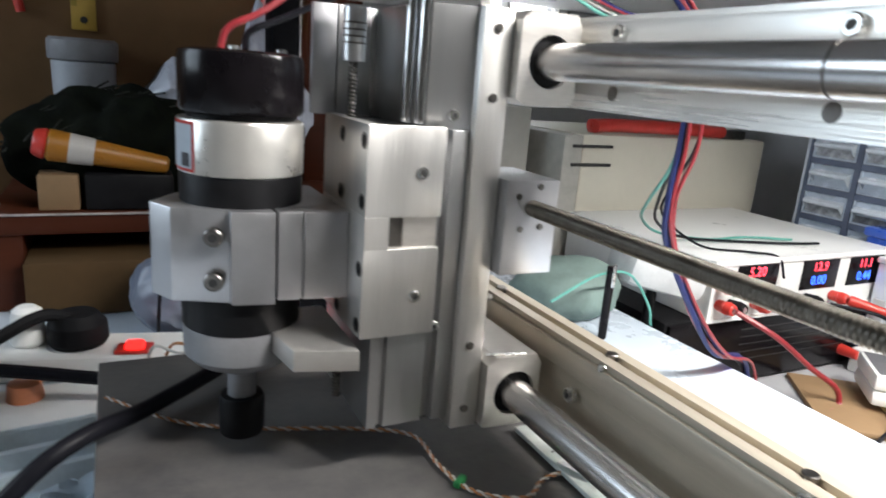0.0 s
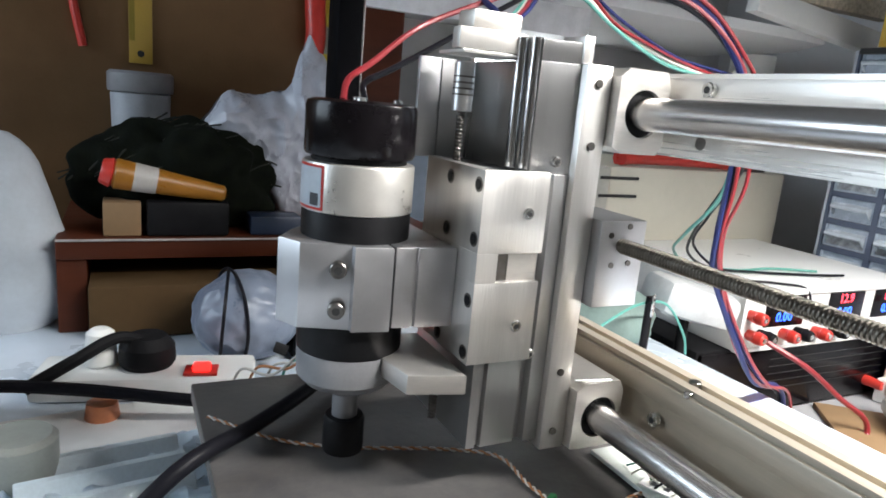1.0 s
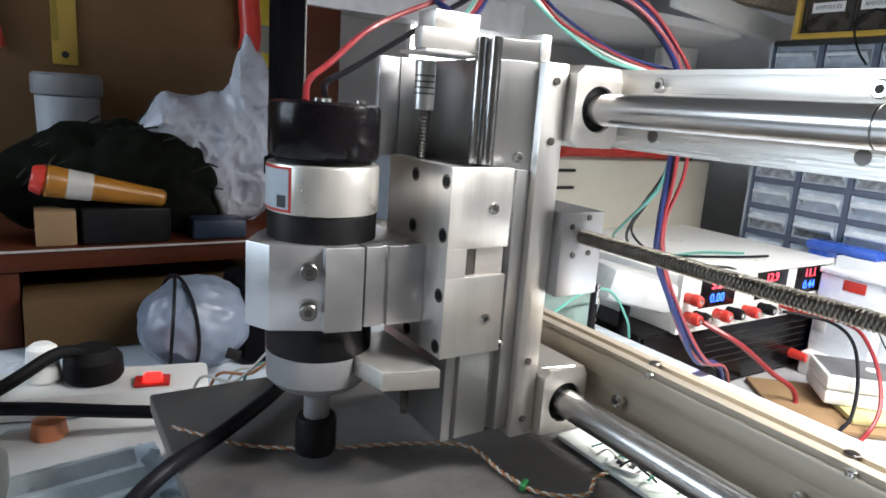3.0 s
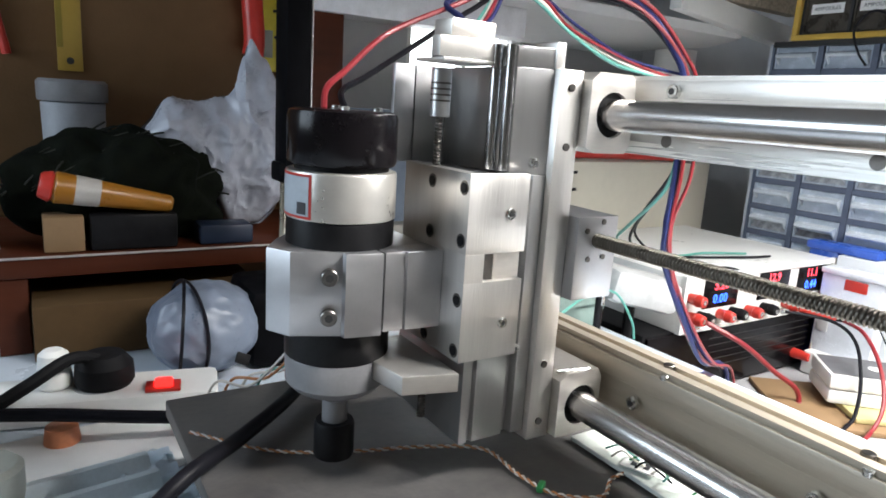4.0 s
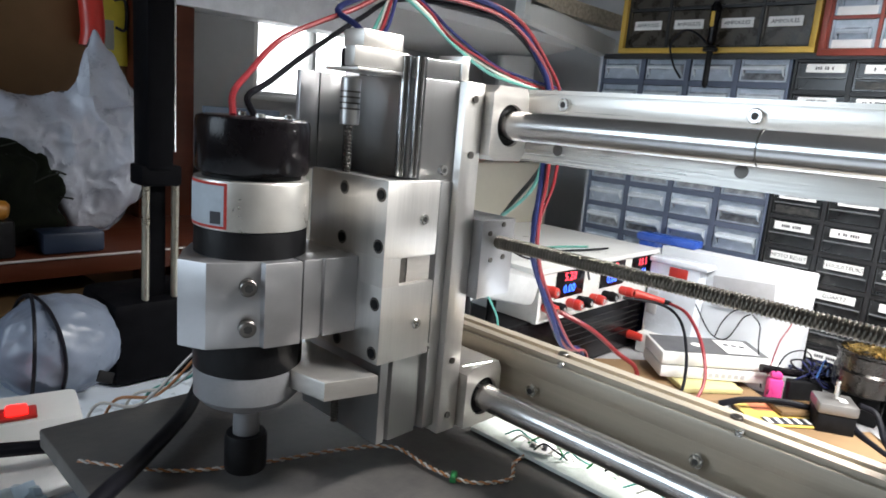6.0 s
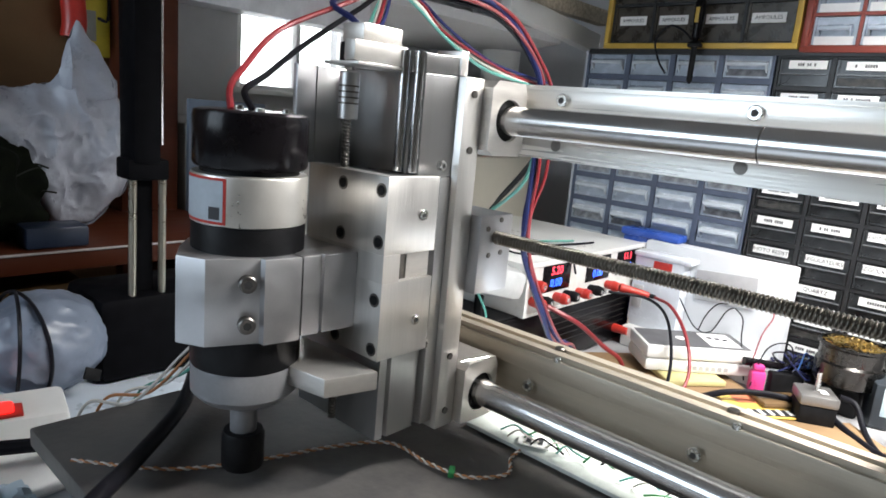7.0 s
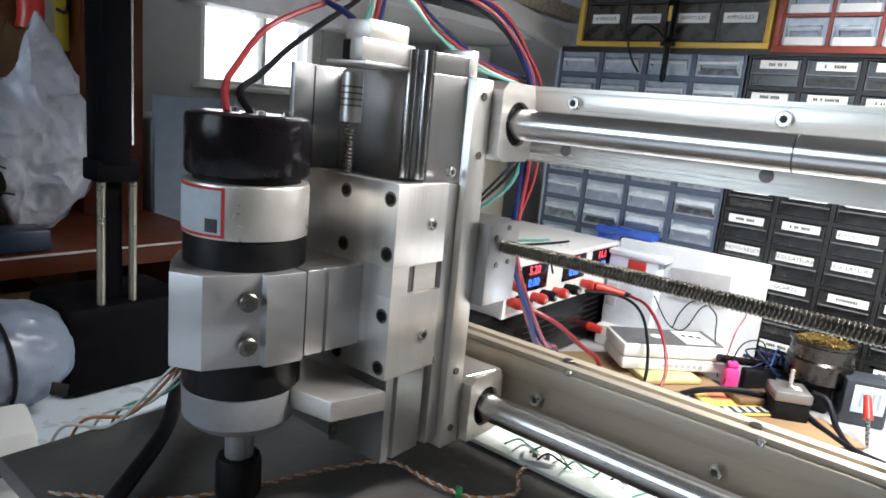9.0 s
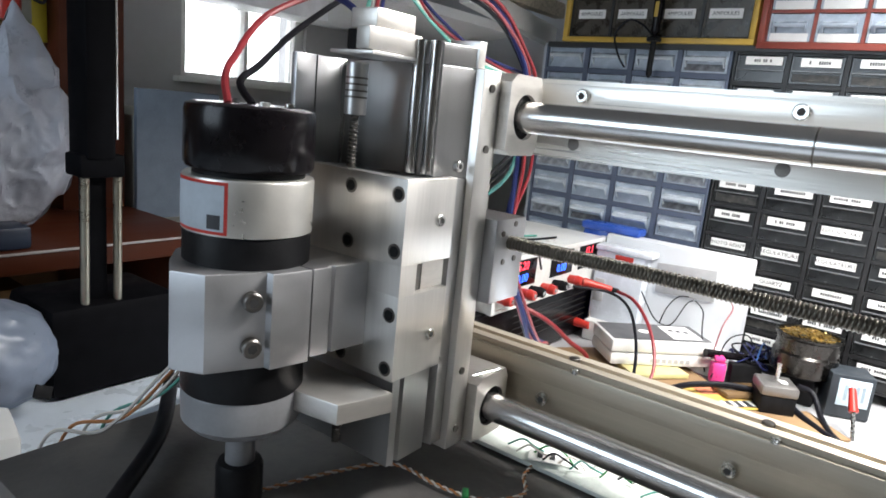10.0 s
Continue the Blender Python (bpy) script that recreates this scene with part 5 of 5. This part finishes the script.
pane = part("pane", box(B(), WX0 + 0.018, WX1 - 0.03, 1.628, 1.632, WZ0 + 0.012, WZ1 - 0.010), GLASS, wf)
pane.visible_shadow = False
solid("daylight_backdrop", box(B(), 0.2, 1.6, 2.2, 2.22, 0.8, 1.9), SKYCARD, "bright overcast daylight outside the small window", "backdrop", kind="structure")

# ---- things on the bench, left ----
ps = thing("power_strip", "white power strip with a glowing red rocker switch", "power strip", (-0.03, 0.69, 0.80))
pw = (-0.04, 0.695, 0.81)
part("strip_body", spin(box(B(), -0.16, 0.045, 0.665, 0.730, 0.801, 0.826, 0.006), pw, rz=-12), WHITE, ps)
part("switch", spin(box(B(), -0.014, 0.003, 0.674, 0.688, 0.826, 0.835, 0.003), pw, rz=-12), NEON, ps, "glowing red rocker switch")
part("switch_surround", spin(box(B(), -0.022, 0.010, 0.669, 0.693, 0.826, 0.829, 0.001), pw, rz=-12), REDPL, ps)
part("socket_well", spin(cyl(B(), (-0.065, 0.698, 0.824), (-0.065, 0.698, 0.8265), 0.022, seg=24), pw, rz=-12), GREYPL, ps)
pg = thing("mains_plug", "black mains plug sitting in the power strip", "plug", (-0.06, 0.70, 0.826))
part("plug_body", lathe(B(), (-0.058, 0.704, 0), [(0.024, 0.827), (0.027, 0.832), (0.026, 0.848), (0.018, 0.858)], 24), RUBBER, pg)
part("plug_tail", hose(B(), [(-0.058, 0.704, 0.85), (-0.085, 0.69, 0.862), (-0.12, 0.67, 0.85), (-0.16, 0.66, 0.83)], 0.006, 10), RUBBER, pg)
wpg = thing("white_plug", "white plug sitting in the power strip", "plug", (-0.105, 0.72, 0.826))
part("plug_body", lathe(B(), (-0.100, 0.715, 0), [(0.014, 0.827), (0.016, 0.830), (0.013, 0.860), (0.008, 0.864)], 20), WHITE, wpg)
solid("orange_cap", lathe(B(), (-0.098, 0.645, 0), [(0.014, 0.801), (0.015, 0.803), (0.013, 0.818), (0.008, 0.820)], 20), mat("orange_plastic", (0.62, 0.22, 0.10), 0.4), "small orange plastic cap lying on the bench", "cap")
solid("bench_cable", hose(B(), [(-0.30, 0.70, 0.815), (-0.20, 0.672, 0.832), (-0.12, 0.640, 0.835), (-0.04, 0.615, 0.828), (0.03, 0.600, 0.82), (0.10, 0.600, 0.807), (0.20, 0.62, 0.806)], 0.0060, 10), W_BLACK, "black cable lying across the pale bench", "cable")
pp = solid("white_paper", spin(box(B(), -0.24, 0.02, 0.555, 0.665, 0.8005, 0.8035, 0.001), (-0.1, 0.6, 0.80), rz=6), PAPER, "white paper sheet lying on the bench", "paper")
gs = thing("clear_blister_tray", "shiny clear plastic tray lying on the bench", "plastic tray", (-0.09, 0.52, 0.80))
film_bm = B()
n = 26
grid_v = [[film_bm.verts.new((-0.165 + 0.150 * i / n, 0.455 + 0.110 * j / n, 0.806 + 0.012 * (1 - 2 * abs(noise.noise(Vector((i * 0.16, j * 0.30, 4.2))))) + 0.004 * noise.noise(Vector((i * 0.5, j * 0.6, 1.0))))) for j in range(n + 1)] for i in range(n + 1)]
for i in range(n):
    for j in range(n):
        film_bm.faces.new((grid_v[i][j], grid_v[i + 1][j], grid_v[i + 1][j + 1], grid_v[i][j + 1])).smooth = True
bmesh.ops.solidify(film_bm, geom=film_bm.faces[:], thickness=0.0012)
# bright blue-white colour stands in for the window glare on clear plastic
part("tray", spin(film_bm, (-0.09, 0.51, 0.80), rz=8), mat("glare_blue_plastic", (0.70, 0.80, 0.88), 0.10, 0.0, 0.1, 8, 0.15, 40, rvar=0.04), gs)
# ribs added with slopes that catch the light
for j in range(3):
    part("rib", spin(prism(B(), [(0.470 + 0.030 * j, 0.806), (0.486 + 0.030 * j, 0.824), (0.492 + 0.030 * j, 0.824), (0.497 + 0.030 * j, 0.806)], "x", -0.15, -0.035, 0.001), (-0.09, 0.51, 0.80), rz=8), mat("shiny_rib", (0.70, 0.80, 0.86), 0.10) if j == 0 else bpy.data.materials["shiny_rib"], gs)
gb = thing("dark_reel", "dark plastic reel of cable on the bench", "reel", (-0.20, 0.66, 0.80))
part("drum", cyl(B(), (-0.225, 0.655, 0.845), (-0.185, 0.665, 0.845), 0.044, seg=32, bev=0.003), RUBBER, gb)
part("flange", cyl(B(), (-0.186, 0.665, 0.845), (-0.182, 0.666, 0.845), 0.036, seg=32, bev=0.001), GREYPL, gb)
solid("grey_jar", lathe(B(), (-0.150, 0.545, 0), [(0.024, 0.801), (0.026, 0.804), (0.026, 0.842), (0.022, 0.846)], 28), mat("grey_green_jar", (0.32, 0.34, 0.31), 0.4), "short grey-green jar standing on the bench", "jar")

# ---- leads of the machine ----
solid("black_hose", hose(B(), [(-0.20, 0.40, 0.807), (-0.13, 0.355, 0.835), (-0.055, 0.365, 0.902), (-0.005, 0.408, 0.902), (0.045, 0.455, 0.903), (0.09, 0.52, 0.90), (0.14, 0.60, 0.86), (0.20, 0.66, 0.815)], 0.0050, 12), W_BLACK, "thick black rubber cable lying over the machine bed", "cable")
LOOM = [(0.030, 0.372, 1.1070), (0.038, 0.384, 1.119), (0.057, 0.4065, 1.133), (0.105, 0.436, 1.159), (0.157, 0.448, 1.185), (0.215, 0.456, 1.206), (0.290, 0.456, 1.216), (0.350, 0.448, 1.206), (0.398, 0.445, 1.178), (0.422, 0.445, 1.140), (0.428, 0.447, 1.066), (0.424, 0.450, 1.010), (0.442, 0.455, 0.962), (0.494, 0.462, 0.889), (0.560, 0.478, 0.835), (0.64, 0.50, 0.80), (0.70, 0.52, 0.70), (0.78, 0.55, 0.662)]
def strand(dx, dy, dz, r, m, label, pts=LOOM, wob=0.0035, seed=0):
    q = random.Random(seed)
    solid("lead_wire", hose(B(), [(p[0] + (dx + q.uniform(-wob, wob)) * (i > 0), p[1] + (dy + q.uniform(-wob, wob)) * (i > 0), p[2] + (dz + q.uniform(-wob, wob)) * (i > 0)) for i, p in enumerate(pts)], r, 8), m, label, "wire", "machine leads")
strand(0, 0, 0, 0.0019, W_RED, "red lead rising from the spindle over the gantry", seed=1)
B2 = [(0.0415, 0.369, 1.1070), (0.050, 0.381, 1.1190)] + [(p[0] + 0.011, p[1] - 0.008, p[2] - 0.003) for p in LOOM[2:5]] + LOOM[5:]
strand(0, 0.004, -0.003, 0.0019, W_BLACK, "black lead rising from the spindle over the gantry", B2, seed=2)
strand(0.004, 0.006, 0.004, 0.0022, W_BLUE, "dark blue lead looping over the gantry", [(0.113, 0.352, 1.144), (0.135, 0.402, 1.168)] + LOOM[4:], seed=3)
strand(-0.006, 0.002, 0.003, 0.0028, W_BLUE, "thick dark blue cable hanging down behind the gantry", LOOM[5:], seed=4)
strand(0.010, 0.0, 0.0, 0.0018, W_RED, "thin red lead hanging down behind the gantry", LOOM[5:], seed=5)
S = [(0.100, 0.356, 1.146), (0.150, 0.40, 1.168), (0.20, 0.44, 1.205), (0.239, 0.45, 1.198), (0.271, 0.45, 1.180), (0.325, 0.45, 1.162), (0.376, 0.45, 1.154), (0.45, 0.46, 1.150)]
for k, m in enumerate((W_GREEN, W_WHITE, W_RED, W_BLUE)):
    strand(0.003 * (k - 1.5), 0, 0.0022 * (k - 1.5), 0.0014, m, "thin motor lead curving behind the gantry", S, 0.0015, seed=10 + k)

# twisted pair across the bed, with green tape
def twist(pts, r, pitch, off):
    pts = spline(pts, 20)
    out, run = [], 0.0
    for i, p in enumerate(pts):
        d = (pts[min(i + 1, len(pts) - 1)] - pts[max(i - 1, 0)]).normalized()
        a = Vector((-d.y, d.x, 0)).normalized()
        out.append(p + (a * math.cos(run + off) + Vector((0, 0, 1)) * math.sin(run + off)) * r)
        run += (pts[min(i + 1, len(pts) - 1)] - p).length * 2 * math.pi / pitch
    return out
TW = [(-0.03, 0.44, 0.8955), (0.009, 0.396, 0.8955), (0.052, 0.374, 0.8955), (0.100, 0.358, 0.8955), (0.133, 0.339, 0.8955), (0.135, 0.305, 0.8955), (0.142, 0.278, 0.8955), (0.165, 0.264, 0.8955), (0.185, 0.275, 0.8955), (0.214, 0.278, 0.8955), (0.235, 0.29, 0.8955)]
for off, m in ((0, W_WHITE), (math.pi, W_ORANGE)):
    solid("twisted_wire", hose(B(), twist(TW, 0.0008, 0.009, off), 0.00065, 5, 1), m, "thin twisted wire lying on the machine bed", "wire", "twisted pair")
for p in ((0.139, 0.288), (0.205, 0.277)):
    solid("green_tape", spin(box(B(), p[0] - 0.005, p[0] + 0.005, p[1] - 0.002, p[1] + 0.002, 0.8936, 0.8975, 0.001), (p[0], p[1], 0.895), rz=35), GREENPL, "scrap of green tape round a thin wire", "tape")
r4 = random.Random(21)
for k in range(4):
    solid("loose_wire", hose(B(), [(0.02 + r4.uniform(-0.01, 0.01), 0.52, 0.80), (-0.004 + 0.012 * k, 0.515, 0.86), (0.012 * k, 0.50, 0.90), (0.02 + 0.012 * k, 0.475, 0.905 + 0.004 * k), (0.045 + 0.006 * k, 0.455, 0.94), (0.06, 0.45, 0.955)], 0.0011, 6), (W_WHITE, W_ORANGE, W_WHITE, W_GREEN)[k], "thin loose wire looping beside the machine", "wire", "loose wires")
# white circuit board under the lower beam
pcb = thing("circuit_board", "white edged circuit board lying on the machine bed", "circuit board", (0.22, 0.27, 0.893))
part("board", box(B(), 0.196, 0.226, 0.13, 0.325, 0.8945, 0.8975, 0.0005), PCB, pcb)
tag = part("paper_tag", spin(box(B(), 0.200, 0.216, 0.262, 0.284, 0.9000, 0.9006), (0.208, 0.27, 0.90), rz=25), PAPER, pcb)
for j in range(2):
    part("ink_bar", spin(box(B(), 0.204, 0.212, 0.267 + 0.008 * j, 0.2705 + 0.008 * j, 0.9007, 0.9009), (0.208, 0.27, 0.90), rz=25), INK, tag)
for j in range(16):
    c = Vector((r4.uniform(0.200, 0.220), 0.300 - 0.009 * j, 0.899))
    w = r4.uniform(-0.9, 0.9)
    d = Vector((0.010 * math.cos(w), -0.016 - 0.012 * r4.random(), 0.0))
    mid = Vector((r4.uniform(-0.004, 0.004), 0, r4.uniform(0.003, 0.009)))
    solid("thin_wire", hose(B(), [c, c + d * 0.35 + mid, c + d * 0.7 + mid * 0.7 + Vector((r4.uniform(-0.005, 0.005), 0, 0)), c + d], 0.0007, 5), (W_GREEN, W_WHITE, GREENPL, W_BLACK, W_WHITE)[j % 5], "thin coloured wire lying on the circuit board", "wire", "board wires")
